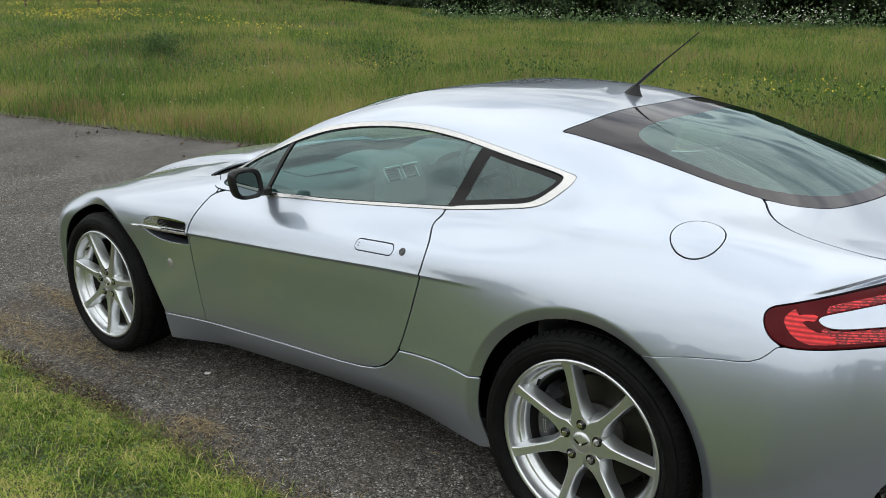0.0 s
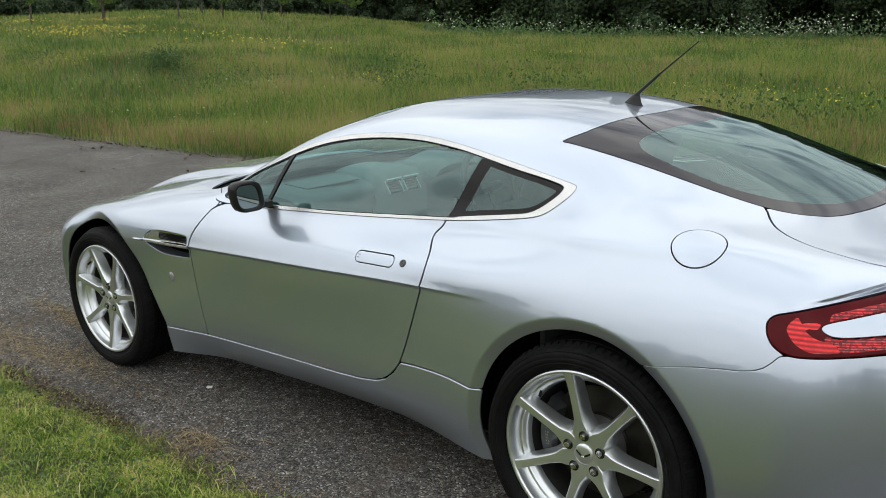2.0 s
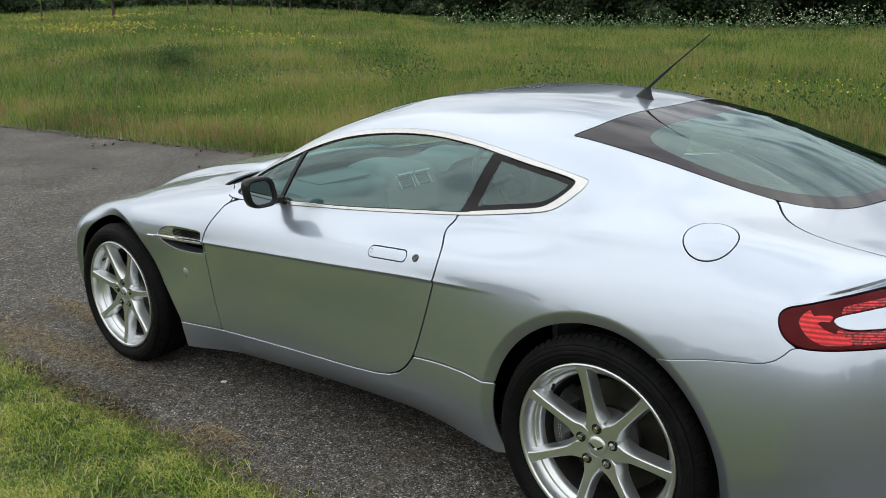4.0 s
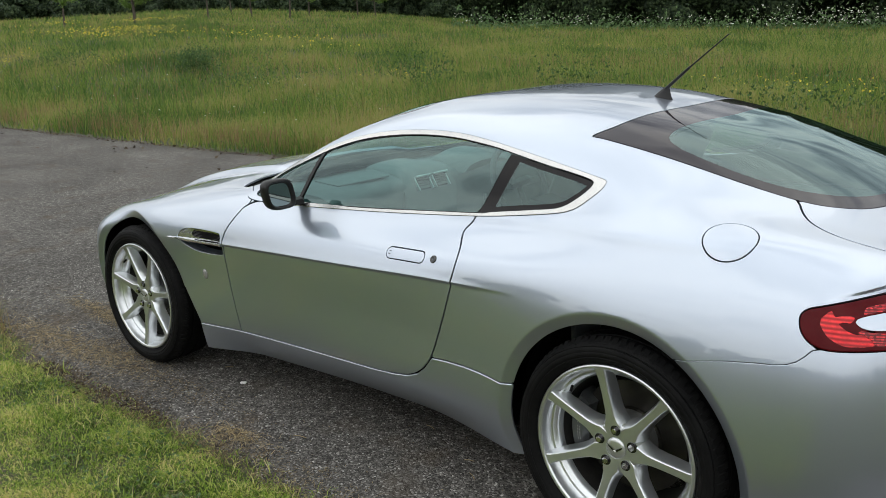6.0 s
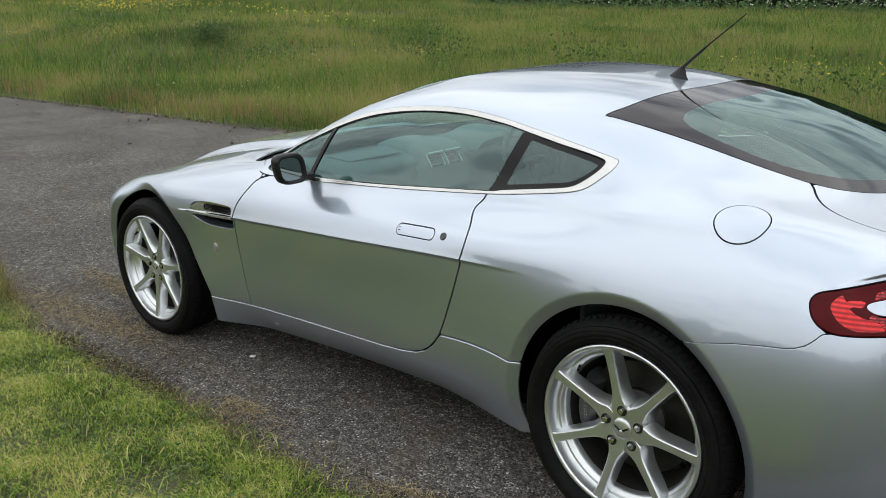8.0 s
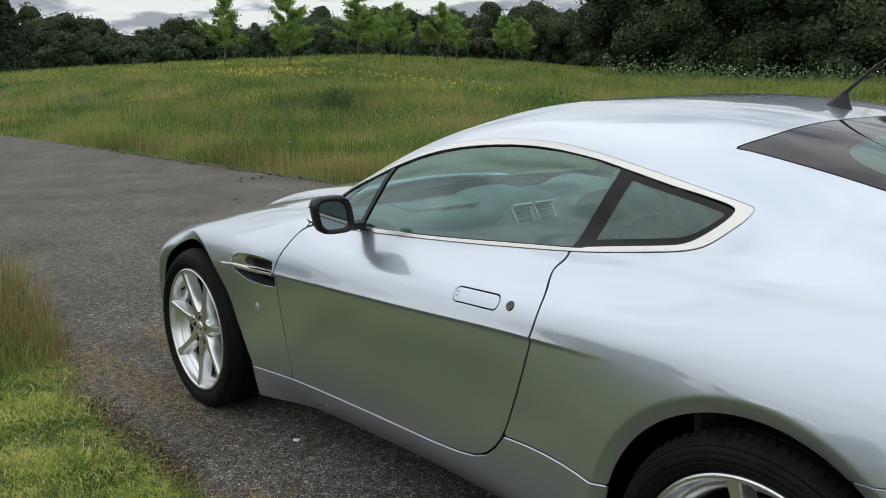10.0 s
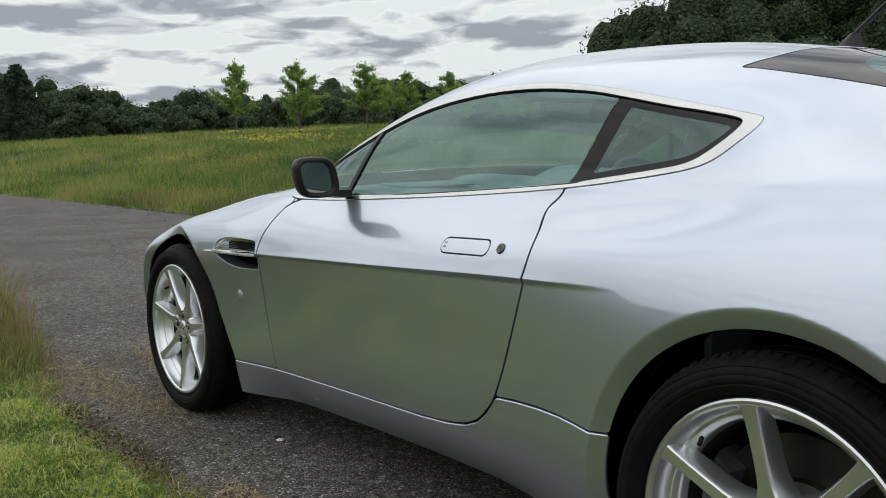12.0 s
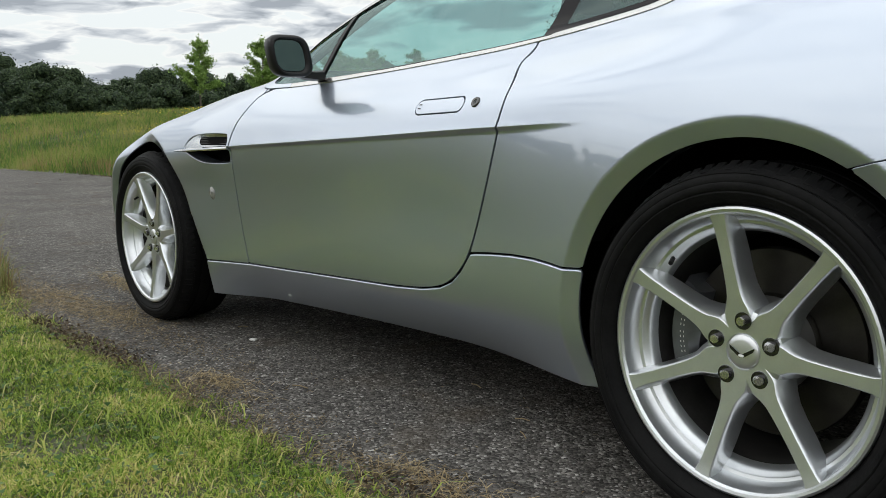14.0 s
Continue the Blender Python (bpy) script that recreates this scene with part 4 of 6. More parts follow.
def wheel(x, radius, half_width, phase, caliper_at, turn):
    """A seven-spoke alloy wheel with tyre, disc and caliper, for one axle end (its face looks to -y)."""
    z = radius
    rim_profile = [(.2575, -.880), (.2590, -.896), (.2575, -.9030), (.2535, -.9050), (.2480, -.9035), (.2440, -.8990), (.2420, -.889), (.2385, -.876), (.2320, -.868), (.2260, -.866), (.2235, -.862), (.2180, -.858), (.2135, -.852), (.2095, -.835)]
    ob = part("wheel", turned(rim_profile, 96), ALLOY, car, "silver seven-spoke alloy wheel", 30)
    # the barrel's colour carries the shade of the spoke gaps as well as dust
    part("rim_barrel", turned([(.2095, -.835), (.2085, -.82), (.2045, -.74), (.2045, -.68)], 72), SHADEDUST, ob, "dusty inside of the rim, coloured darker for the shade behind the spokes")
    hub = [(.0, -.876), (.030, -.876), (.032, -.8765), (.0335, -.8785), (.046, -.8792), (.066, -.8785), (.074, -.8745), (.081, -.862), (.086, -.84), (.088, -.79)]
    part("hub", turned(hub, 64), ALLOY, ob, "", 30)
    for k in range(7):
        part("spoke", spoke_bm(radians(phase + k * 360 / 7)), ALLOY, ob, "", 28)
    part("centre_cap", turned([(.0, -.8830), (.020, -.8826), (.0285, -.8812), (.0305, -.8790), (.0305, -.874)], 48), CAPMETAL, ob, "round metal centre cap")
    wing = bmesh.new()
    for s in (-1, 1):
        vs = [wing.verts.new(p) for p in ((s * .002, -.8848, -.003), (s * .025, -.8838, .011), (s * .022, -.8838, .003), (s * .003, -.8848, -.010))]
        wing.faces.new(vs)
    part("emblem", wing, GLOSSBLACK, ob, "dark winged emblem shape")
    part("emblem_bar", box((.010, .0016, .0045), (0, -.8851, -.006), .0006), WHITEPRINT, ob, "pale bar on the emblem")
    for k in range(5):
        a = radians(91 + 72 * k)
        bx, bz = .0555 * math.cos(a), .0555 * math.sin(a)
        pocket = turned([(.0162, -.876), (.0160, -.8806), (.0152, -.8812), (.0110, -.8808), (0, -.8806)], 20)
        bmesh.ops.translate(pocket, vec=(bx, 0, bz), verts=pocket.verts)
        part("bolt_seat", pocket, GLOSSBLACK, ob, "")
        head = bmesh.new()
        bmesh.ops.create_cone(head, cap_ends=True, segments=6, radius1=.0095, radius2=.0088, depth=.011)
        bmesh.ops.bevel(head, geom=[e for e in head.edges], offset=.0012, segments=2, affect="EDGES")
        bmesh.ops.transform(head, matrix=pose(bx, -.8845, bz, 90, 0, 15 * k), verts=head.verts)
        part("wheel_bolt", head, SATIN, ob, "steel wheel bolt")
    valve = tube([(-.155, -.868, .150), (-.148, -.886, .143)], .0045, 8)
    part("valve", valve, PLASTIC, ob, "")
    R, o = radius, -half_width
    tyre_profile = [(.238, -.70), (.246, -.72), (.250, -.86), (.2565, -.888), (.2620, -.899), (.268, o + .011), (.272, o + .0095), (.2735, o + .0065), (.282, o + .002), (.285, o + .0035), (.287, o + .001), (.298, o), (.300, o + .0018), (.302, o + .001), (.312, o + .004), (.314, o + .0065), (.316, o + .006), (R - .016, o + .014), (R - .008, o + .022), (R - .003, o + .034), (R, o + .055), (R, o + .070), (R - .007, o + .071), (R - .007, o + .079), (R, o + .080), (R, o + .120), (R - .007, o + .121), (R - .007, o + .130), (R, o + .131), (R, o + .170), (R - .008, o + .215), (R - .04, o + .24), (.25, o + .23)]
    part("tyre", turned(tyre_profile, 120), RUBBER, ob, "black road tyre with a worn sidewall", 50)
    blocks = []
    for k in range(84):
        a = 2 * math.pi * k / 84
        b = box((.0175, .030 + .006 * (k % 2), .007), (0, o + .036, R - .0050), .0015, pose(0, 0, 0, 24, 0, 9), 1)
        bmesh.ops.transform(b, matrix=pose(0, 0, 0, 0, math.degrees(a), 0), verts=b.verts)
        blocks.append(b)
    part("tread", merged(*blocks), RUBBER, ob, "")
    part("brake_disc", turned([(.0, -.80), (.078, -.80), (.080, -.79), (.090, -.782), (.092, -.778), (.172, -.778), (.174, -.775), (.174, -.750), (.09, -.748)], 72), IRON, ob, "iron brake disc", 30)
    rings = []
    for k in range(13):
        a = radians(caliper_at - 32 + 64 * k / 12)
        grow = 1 - .12 * abs(k - 6) / 6
        prof = [(.196, -.745), (.196, -.800), (.186, -.8225 * 1), (.150, -.8245), (.128 / grow, -.812), (.126 / grow, -.745)]
        rings.append([(r * math.cos(a), y, r * math.sin(a)) for r, y in prof])
    part("brake_caliper", lofted(rings), CALIPER, ob, "grey brake caliper with small pale printing", 35)
    marks = bmesh.new()
    for k in range(9):
        a = radians(caliper_at - 14 + 3.4 * k + (1.6 if k > 3 else 0))
        for r in (.158, .165):
            bmesh.ops.transform(b := box((.0012, .0008, .0036), (r, -.8262, 0)), matrix=pose(0, 0, 0, 0, -math.degrees(a), 0), verts=b.verts)
            me = bpy.data.meshes.new("m")
            b.to_mesh(me)
            b.free()
            marks.from_mesh(me)
            bpy.data.meshes.remove(me)
    part("caliper_print", marks, WHITEPRINT, ob, "pale printed bars")
    ob.matrix_basis = pose(x, 0, z) @ turn
    return ob


FACE_LEFT, FACE_RIGHT = pose(0, 0, 0), pose(0, 0, 0, 0, 0, 180)
wheel(-.003, .331, .922, 100.5, 178, FACE_LEFT)
wheel(-2.6, .334, .912, 113, -12, pose(0, .009, 0, 0, 0, .8))
wheel(0.0, .336, .922, 70, 2, FACE_RIGHT)
wheel(-2.6, .334, .912, 40, 192, FACE_RIGHT)

# the dark wells round the wheels, and the floor of the car
for cx, cz, r in (REAR_ARCH, FRONT_ARCH):
    for s in (-1, 1):
        well = turned([(r + .014, s * .80), (r + .030, s * .77), (r + .035, s * .50), (.02, s * .49)], 40, start=-8, sweep=196)
        bmesh.ops.translate(well, vec=(cx, 0, cz), verts=well.verts)
        part("wheel_well", well, LINER, car, "dark wheel arch liner")
part("underside", merged(box((1.7, 1.36, .05), (-1.28, 0, .20), .02), box((.9, 1.1, .05), (-2.7, 0, .20), .02), box((1.2, 1.1, .05), (.25, 0, .22), .02), box((3.9, .96, .30), (-1.25, 0, .34), .05)), LINER, car, "dark underside")


# ---- mirror, aerial, vents and small trim ----
MIRROR = mat("mirror_silvering", (0.20, 0.24, 0.235), 0.01, 1.0, vary=0.02, scale=5)


def mirror(side):
    """A door mirror: rounded black shell, silvered glass facing the rear, on a short arm."""
    c = Vector((-1.424, .921, .946))
    def ring(x, w, h, dy=0.0, dz=0.0):
        pts = []
        for k in range(36):
            a = 2 * math.pi * k / 36
            ca, sa = math.cos(a), math.sin(a)
            px = abs(ca) ** .55 * math.copysign(1, ca) * w
            pz = abs(sa) ** .60 * math.copysign(1, sa) * h
            pts.append((c.x + x, side * (c.y + px + pz * .20 + dy), c.z + pz + dz))
        return pts
    shell = lofted([ring(.018, .046, .043, .006), ring(.020, .047, .044, .006), ring(.0265, .053, .0495, .003), ring(.026, .059, .054), ring(.022, .064, .0575), ring(.006, .0645, .0590), ring(-.018, .062, .057, -.002, -.001), ring(-.040, .052, .047, -.007, -.003), ring(-.056, .038, .033, -.012, -.005), ring(-.062, .016, .012, -.014, -.006)])
    ob = part("door_mirror", shell, PLASTIC, car, "black door mirror housing", 50)
    g = bmesh.new()
    g.faces.new([g.verts.new(p) for p in ring(.0215, .046, .043, .006)])
    bmesh.ops.recalc_face_normals(g, faces=g.faces)
    part("mirror_glass", g, MIRROR, ob, "silvered mirror glass")
    arm = []
    for t in (0, .35, .7, 1):
        y = .888 - .100 * t
        z = .908 - .012 * t - .006 * math.sin(math.pi * t)
        w = .012 + .012 * t
        arm.append([(-1.46 + w, side * y, z - .010), (-1.46 + w, side * y, z + .010), (-1.46, side * y, z + .016), (-1.46 - w, side * y, z + .010), (-1.46 - w, side * y, z - .010), (-1.46, side * y, z - .014)])
    part("mirror_arm", lofted(arm), PLASTIC, ob, "", 40)
    return ob


mirror(-1), mirror(1)


def window_gasket(side):
    """A closed rubber bead that follows the foot of the side glass."""
    rings = []
    count = len(GLASS_OUTLINE)
    for k, (x, z) in enumerate(GLASS_OUTLINE):
        ahead, back = GLASS_OUTLINE[(k + 1) % count], GLASS_OUTLINE[k - 1]
        p, nrm = on_skin(x, z, side)
        i = np.unravel_index(((SX - x) ** 2 + (SZ - z) ** 2 + np.where(SY * side > .3, 0, 9)).argmin(), SX.shape)
        p.y = SKIN[i][1] - (nrm.x * (x - SKIN[i][0]) + nrm.z * (z - SKIN[i][2])) / nrm.y
        along = Vector((ahead[0] - back[0], 0, ahead[1] - back[1]))
        along.y = -(nrm.x * along.x + nrm.z * along.z) / nrm.y
        across = along.normalized().cross(nrm)
        rings.append([p + across * (.0026 * math.cos(a)) + nrm * (.0022 * math.sin(a) - .0005) for a in np.linspace(0, 2 * math.pi, 8, endpoint=False)])
    rings.append(rings[0])
    bm = lofted(rings, cap=False)
    bmesh.ops.remove_doubles(bm, verts=bm.verts, dist=1e-6)
    part("window_gasket", bm, PLASTIC, car, "black rubber window gasket", 60)


window_gasket(-1), window_gasket(1)

# exhaust pipes in the corners of the bumper
for s in (-1, 1):
    at = Matrix.Translation((PIPE[0] - .03, s * (PIPE[1] - .03), PIPE[2])) @ pose(0, 0, 0, 0, 0, s * 48)
    pipe = turned([(.036, .10), (.036, -.004), (.039, -.010), (.043, -.010), (.045, -.004), (.045, .10)], 36)
    bmesh.ops.transform(pipe, matrix=at @ (pose(0, 0, 0) if s < 0 else pose(0, 0, 0, 0, 0, 180)), verts=pipe.verts)
    part("exhaust_pipe", pipe, CHROME, car, "bright round exhaust pipe")
    throat = turned([(.066, -.02), (.070, .02), (.070, .09), (0, .09)], 30)
    bmesh.ops.transform(throat, matrix=at @ (pose(0, 0, 0) if s < 0 else pose(0, 0, 0, 0, 0, 180)), verts=throat.verts)
    part("exhaust_recess", throat, LINER, car, "dark recess round the exhaust")

# aerial: a finned foot, a thick lower rod and a thin whip leaning back
foot = lofted([[(-.395 + a, s, 1.240 + b) for a, s, b in ((0, 0, 0), (.03, -.022, 0), (.075, -.018, -.002), (.092, 0, -.004), (.075, .018, -.002), (.03, .022, 0))],
               [(-.375 + a, s, 1.256 + b) for a, s, b in ((0, 0, 0), (.02, -.012, 0), (.05, -.010, 0), (.062, 0, 0), (.05, .010, 0), (.02, .012, 0))],
               [(-.345 + a, s, 1.282 + b) for a, s, b in ((0, 0, 0), (.008, -.006, 0), (.020, -.005, 0), (.026, 0, 0), (.020, .005, 0), (.008, .006, 0))]])
aerial = part("aerial", foot, PLASTIC, car, "black roof aerial with a thin whip", 60)
part("whip", merged(tube([(-.345, 0, 1.268), (-.318, 0, 1.292), (-.244, 0, 1.355)], .0055, 10, [.0075, .006, .0048]), tube([(-.244, 0, 1.355), (-.105, 0, 1.465)], .0024, 8, [.003, .0022])), PLASTIC, aerial)

# side vents with a bright strake
for s in (-1, 1):
    well = lofted([[(x, s * .855, z) for x, z in VENT_OUTLINE], [(x * .995 - .008, s * .80, z) for x, z in VENT_OUTLINE]], cap=False)
    vent = part("side_vent", well, PLASTIC, car, "black recessed side vent behind the wheel")
    rim = [on_skin(x, z, s)[0] for x, z in VENT_OUTLINE]
    collar = lofted([[(p.x, p.y, p.z) for p in rim], [(p.x, s * .845, .69 + (p.z - .69) * .88) for p in rim]], cap=False)
    part("vent_throat", collar, PAINT, vent, "silver inner lip of the vent", 60)
    back = bmesh.new()
    back.faces.new([back.verts.new((x, s * .81, z)) for x, z in VENT_OUTLINE])
    part("vent_back", back, LINER, vent)
    rings = []
    for t in np.linspace(0, 1, 15):
        x = -2.255 + .395 * t
        z = .6755 + .0105 * t
        p, _ = on_skin(x, z, s)
        h = .0065 * min(1, .25 + 3 * t)
        y = abs(p.y) + .003
        d = .030 * min(1, .1 + 2.5 * t)
        rings.append([(x, s * (y - d), z - h), (x, s * (y + .003), z - h * .9), (x, s * (y + .006), z - h * .2), (x, s * (y + .005), z + h * .7), (x, s * (y + .001), z + h), (x, s * (y - d), z + h)])
    part("strake", lofted(rings), CHROME, vent, "bright metal strake")
    # round side repeater
    p, nrm = on_skin(-2.03, .530, s)
    lens = turned([(.0, -.007), (.009, -.0062), (.0145, -.003), (.0175, 0), (.0175, .004)], 24)
    bmesh.ops.scale(lens, vec=(1, 1, 1.3), verts=lens.verts)
    bmesh.ops.transform(lens, matrix=Matrix.Translation(p) @ nrm.to_track_quat("-Y", "Z").to_matrix().to_4x4(), verts=lens.verts)
    part("side_repeater", lens, REPEATER, car, "small round clear side repeater")
    # keyhole with its ring
    p, nrm = on_skin(-.695, .790, s)
    at = Matrix.Translation(p) @ nrm.to_track_quat("-Y", "Z").to_matrix().to_4x4()
    ring_bm = turned([(.0050, -.002), (.0060, -.0032), (.0120, -.0030), (.0135, -.001), (.0135, .004)], 24)
    bmesh.ops.transform(ring_bm, matrix=at, verts=ring_bm.verts)
    lock = part("door_lock", ring_bm, GLOSSBLACK, car, "door lock with a dark ring")
    core = merged(turned([(.0, -.0018), (.0056, -.0018)], 20), box((.0018, .002, .007), (0, -.0022, 0)))
    bmesh.ops.transform(core, matrix=at, verts=core.verts)
    part("lock_core", core, CALIPER, lock, "dark metal lock barrel")
    # two short marks on the handle
    for dz in (-.004, .005):
        p, nrm = on_skin(-.898, .7855 + dz, s)
        b = box((.010, .0014, .0022), (0, -.0012, 0))
        bmesh.ops.transform(b, matrix=Matrix.Translation(p) @ nrm.to_track_quat("-Y", "Z").to_matrix().to_4x4(), verts=b.verts)
        part("handle_mark", b, GLOSSBLACK, car)
# the polished scoop above each strake, with a round-ended dark slot let into it
def vent_scoop(s):
    def hollow(x, z):
        """How deep the scoop lies under the skin: it sinks towards the slot."""
        t = (x + 2.19) / .32
        return .002 + .013 * ease(t * 1.3) * (1 - .6 * ease((z - .716) / .02))
    rings = []
    for t in np.linspace(0, 1, 18):
        x = -2.188 + .320 * t
        top = .688 + .047 * ease(min(1, t * 3.0) * .5 + .5) * min(1, .15 + t * 3.2) ** .7
        rings.append([])
        for z in np.linspace(.682, top, 8):
            p, _ = on_skin(x, z, s)
            rings[-1].append((x, s * (abs(p.y) - hollow(x, z)), z))
    scoop = part("vent_scoop", lofted(rings, cap=False, loop=False), SCOOP, car, "polished silver scoop leading into the vent", 60)
    edge, r, cz = [], .0135, .7085
    for k in range(9):
        a = math.pi / 2 + math.pi * k / 8
        edge.append((-2.062 + r * math.cos(a), cz + r * math.sin(a)))
    edge += [(-1.874, cz - r), (-1.874, cz + r)]
    outer_ring = [(x, s * (abs(on_skin(x, z, s)[0].y) - hollow(x, z) + .0012), z) for x, z in edge]
    inner_ring = [(x, y - s * .010, z) for x, y, z in outer_ring]
    slot = lofted([inner_ring, outer_ring])
    part("vent_slot", slot, COWL, scoop, "dark ribbed slot", 30)
    for k in range(4):
        zz = cz - .0088 + .0058 * k
        y = [s * (abs(on_skin(x, zz, s)[0].y) - hollow(x, zz) + .0018) for x in (-2.066, -1.97, -1.876)]
        part("vent_rib", tube([(-2.066, y[0], zz), (-1.97, y[1], zz), (-1.876, y[2], zz)], .0012, 6), PLASTIC, scoop)


for s in (-1, 1):
    vent_scoop(s)


SHELF = mat("shelf_carpet", (.15, .165, .165), .85, vary=.15, scale=30, fine=.5)


# ---- the cabin seen through the glass ----
def seat(y):
    """A bucket seat: cushion, leaning back with side bolsters, head restraint."""
    cushion = lofted([[(-1.22, y + s * .20, .40), (-1.22, y + s * .24, .47), (-1.20, y + s * .16, .50), (-1.20, y - s * .16, .50), (-1.22, y - s * .24, .47), (-1.22, y - s * .20, .40)] for s in (1,)] +
                     [[(x, y + .21, .36), (x, y + .26, h + .04), (x, y + .17, h), (x, y - .17, h), (x, y - .26, h + .04), (x, y - .21, .36)] for x, h in ((-1.1, .50), (-.9, .47), (-.74, .46))])
    ob = part("seat", cushion, LEATHER, car, "dark leather bucket seat")
    rows = []
    for t in np.linspace(0, 1, 8):
        x, z = -.74 + .26 * t, .44 + .50 * t
        w = .25 - .05 * t
        b = .07 * (1 - .6 * t)
        rows.append([(x + .10, y + w, z), (x - b, y + w + .02, z + .02), (x - .01, y + w * .6, z + .03), (x - .01, y - w * .6, z + .03), (x - b, y - w - .02, z + .02), (x + .10, y - w, z)])
    part("backrest", lofted(rows), LEATHER, ob, "", 50)
    head = box((.10, .25, .19), (-.44, y, 1.02), .035, pose(0, 0, 0, 0, 24, 0), 3)
    part("head_restraint", head, LEATHER, ob)
    return ob


seat(-.37), seat(.37)
# dashboard: a long padded roll that curves into the doors
rows = []
for t in np.linspace(-1, 1, 21):
    y = .70 * t
    back = -1.42 - .10 * (1 - abs(t)) ** .5 + .06 * t * t
    rows.append([(-1.88, y, .60), (-1.88, y, .885), (-1.72, y, .905), (back - .10, y, .895), (back - .02, y, .872), (back, y, .84), (back - .01, y, .76), (back - .06, y, .62)])
dash = part("dashboard", lofted(rows), DASH, car, "dark padded dashboard", 45)
hood = []
for t in np.linspace(-1, 1, 11):
    y = .37 + .17 * t
    lift = .052 * (1 - t * t) ** .5
    hood.append([(-1.72, y, .89), (-1.66, y, .895 + lift), (-1.50, y, .885 + lift), (-1.46, y, .86 + lift * .8), (-1.50, y, .85)])
part("instrument_hood", lofted(hood), DASH, dash, "", 60)
pod = []
for t in np.linspace(-1, 1, 13):
    y = .17 * t
    lift = .030 * (1 - t * t) ** .5
    pod.append([(-1.78, y, .86), (-1.76, y, .895 + lift), (-1.60, y, .890 + lift), (-1.52, y, .862 + lift), (-1.49, y, .80), (-1.50, y, .62)])
part("centre_stack", lofted(pod), DASH, dash, "", 60)
for y in (-.042, .072):
    tilt = pose(0, 0, 0, 0, -32, 0)
    frame_bm = merged(*[box(sz, (-1.503, y + oy, .843 + oz), .002, tilt) for sz, oy, oz in (((.012, .098, .008), 0, .034), ((.012, .098, .008), 0, -.034))], *[box((.012, .008, .066), (-1.503, y + oy, .843), .002, tilt) for oy in (-.045, .045)])
    vent = part("air_vent", frame_bm, SILVERTRIM, dash, "square dash air vent with a silver frame")
    for k in range(5):
        part("vent_louvre", box((.014, .084, .003), (-1.505, y, .819 + .012 * k), .0008, tilt), PLASTIC, vent)
    part("vent_dark", box((.004, .084, .062), (-1.512, y, .841), .001, tilt), LINER, vent)
part("airbag_cover", box((.150, .300, .006), (-1.625, -.36, .9015), .003, pose(0, 0, 0, 0, 3.5, 0)), DASH, dash, "rectangular cover let into the dashboard top")
part("console", box((.95, .22, .20), (-1.02, 0, .52), .03), DASH, car, "dark centre console")
part("console_top", box((.55, .15, .012), (-1.10, 0, .628), .004), SILVERTRIM, car, "silver console trim")
knob = turned([(0, .03), (.018, .025), (.024, .005), (.020, -.02), (.010, -.03), (.010, -.10)], 20)
bmesh.ops.transform(knob, matrix=pose(-1.18, 0, .72, -90, 0, 0), verts=knob.verts)
part("gear_knob", knob, CHROME, car, "bright gear knob")
# steering wheel, on the far seat's side
rings = []
for k in range(40):
    a = 2 * math.pi * k / 40
    rings.append([((.180 + .015 * math.cos(b)) * math.cos(a), (.180 + .015 * math.cos(b)) * math.sin(a), .015 * math.sin(b)) for b in np.linspace(0, 2 * math.pi, 10, endpoint=False)])
rings.append(rings[0])
rim = lofted(rings, cap=False)
spokes = merged(rim, box((.34, .035, .012), (0, 0, -.012), .004), box((.035, .17, .012), (0, -.09, -.012), .004), turned([(0, -.02), (.05, -.018), (.062, .0), (.05, .02)], 24))
bmesh.ops.transform(spokes, matrix=Matrix.Translation((-1.27, .37, .80)) @ pose(0, 0, 0, 0, 66, 0) @ pose(0, 0, 0, 0, 0, 90), verts=spokes.verts)
part("steering_wheel", spokes, LEATHER, car, "dark leather steering wheel", 60)
# inner mirror, shelf and door cards
inner_mirror = merged(box((.02, .24, .065), (-1.10, 0, 1.12), .012, pose(0, 0, 0, 0, 12, 0), 3), tube([(-1.12, 0, 1.14), (-1.15, 0, 1.19)], .008))
part("inner_mirror", inner_mirror, PLASTIC, car, "black inner rear-view mirror")
part("parcel_shelf", merged(box((.75, 1.15, .02), (.10, 0, .86), .005), box((.02, 1.30, .38), (-.30, 0, .66), .005)), SHELF, car, "dark parcel shelf and rear bulkhead")
for s in (-1, 1):
    part("door_card", merged(box((1.25, .05, .50), (-1.20, s * .775, .60), .02), box((1.20, .07, .03), (-1.20, s * .755, .855), .012)), DASH, car, "dark door lining")
    part("visor", box((.14, .36, .016), (-1.06, s * .30, 1.165), .006, pose(0, 0, 0, 0, 14, 0)), DASH, car, "folded dark sun visor")
liner_field = both(-F_["trim"] - .01, -F_["screen"], -F_["rear_glass"], np.where((SX > -1.2) & (SX < .1) & (SZ > 1.0), .5, -.5))
panel("headlining", liner_field, DASH, car, "dark roof lining", raise_by=-.035, edge=.001, deep=.002)


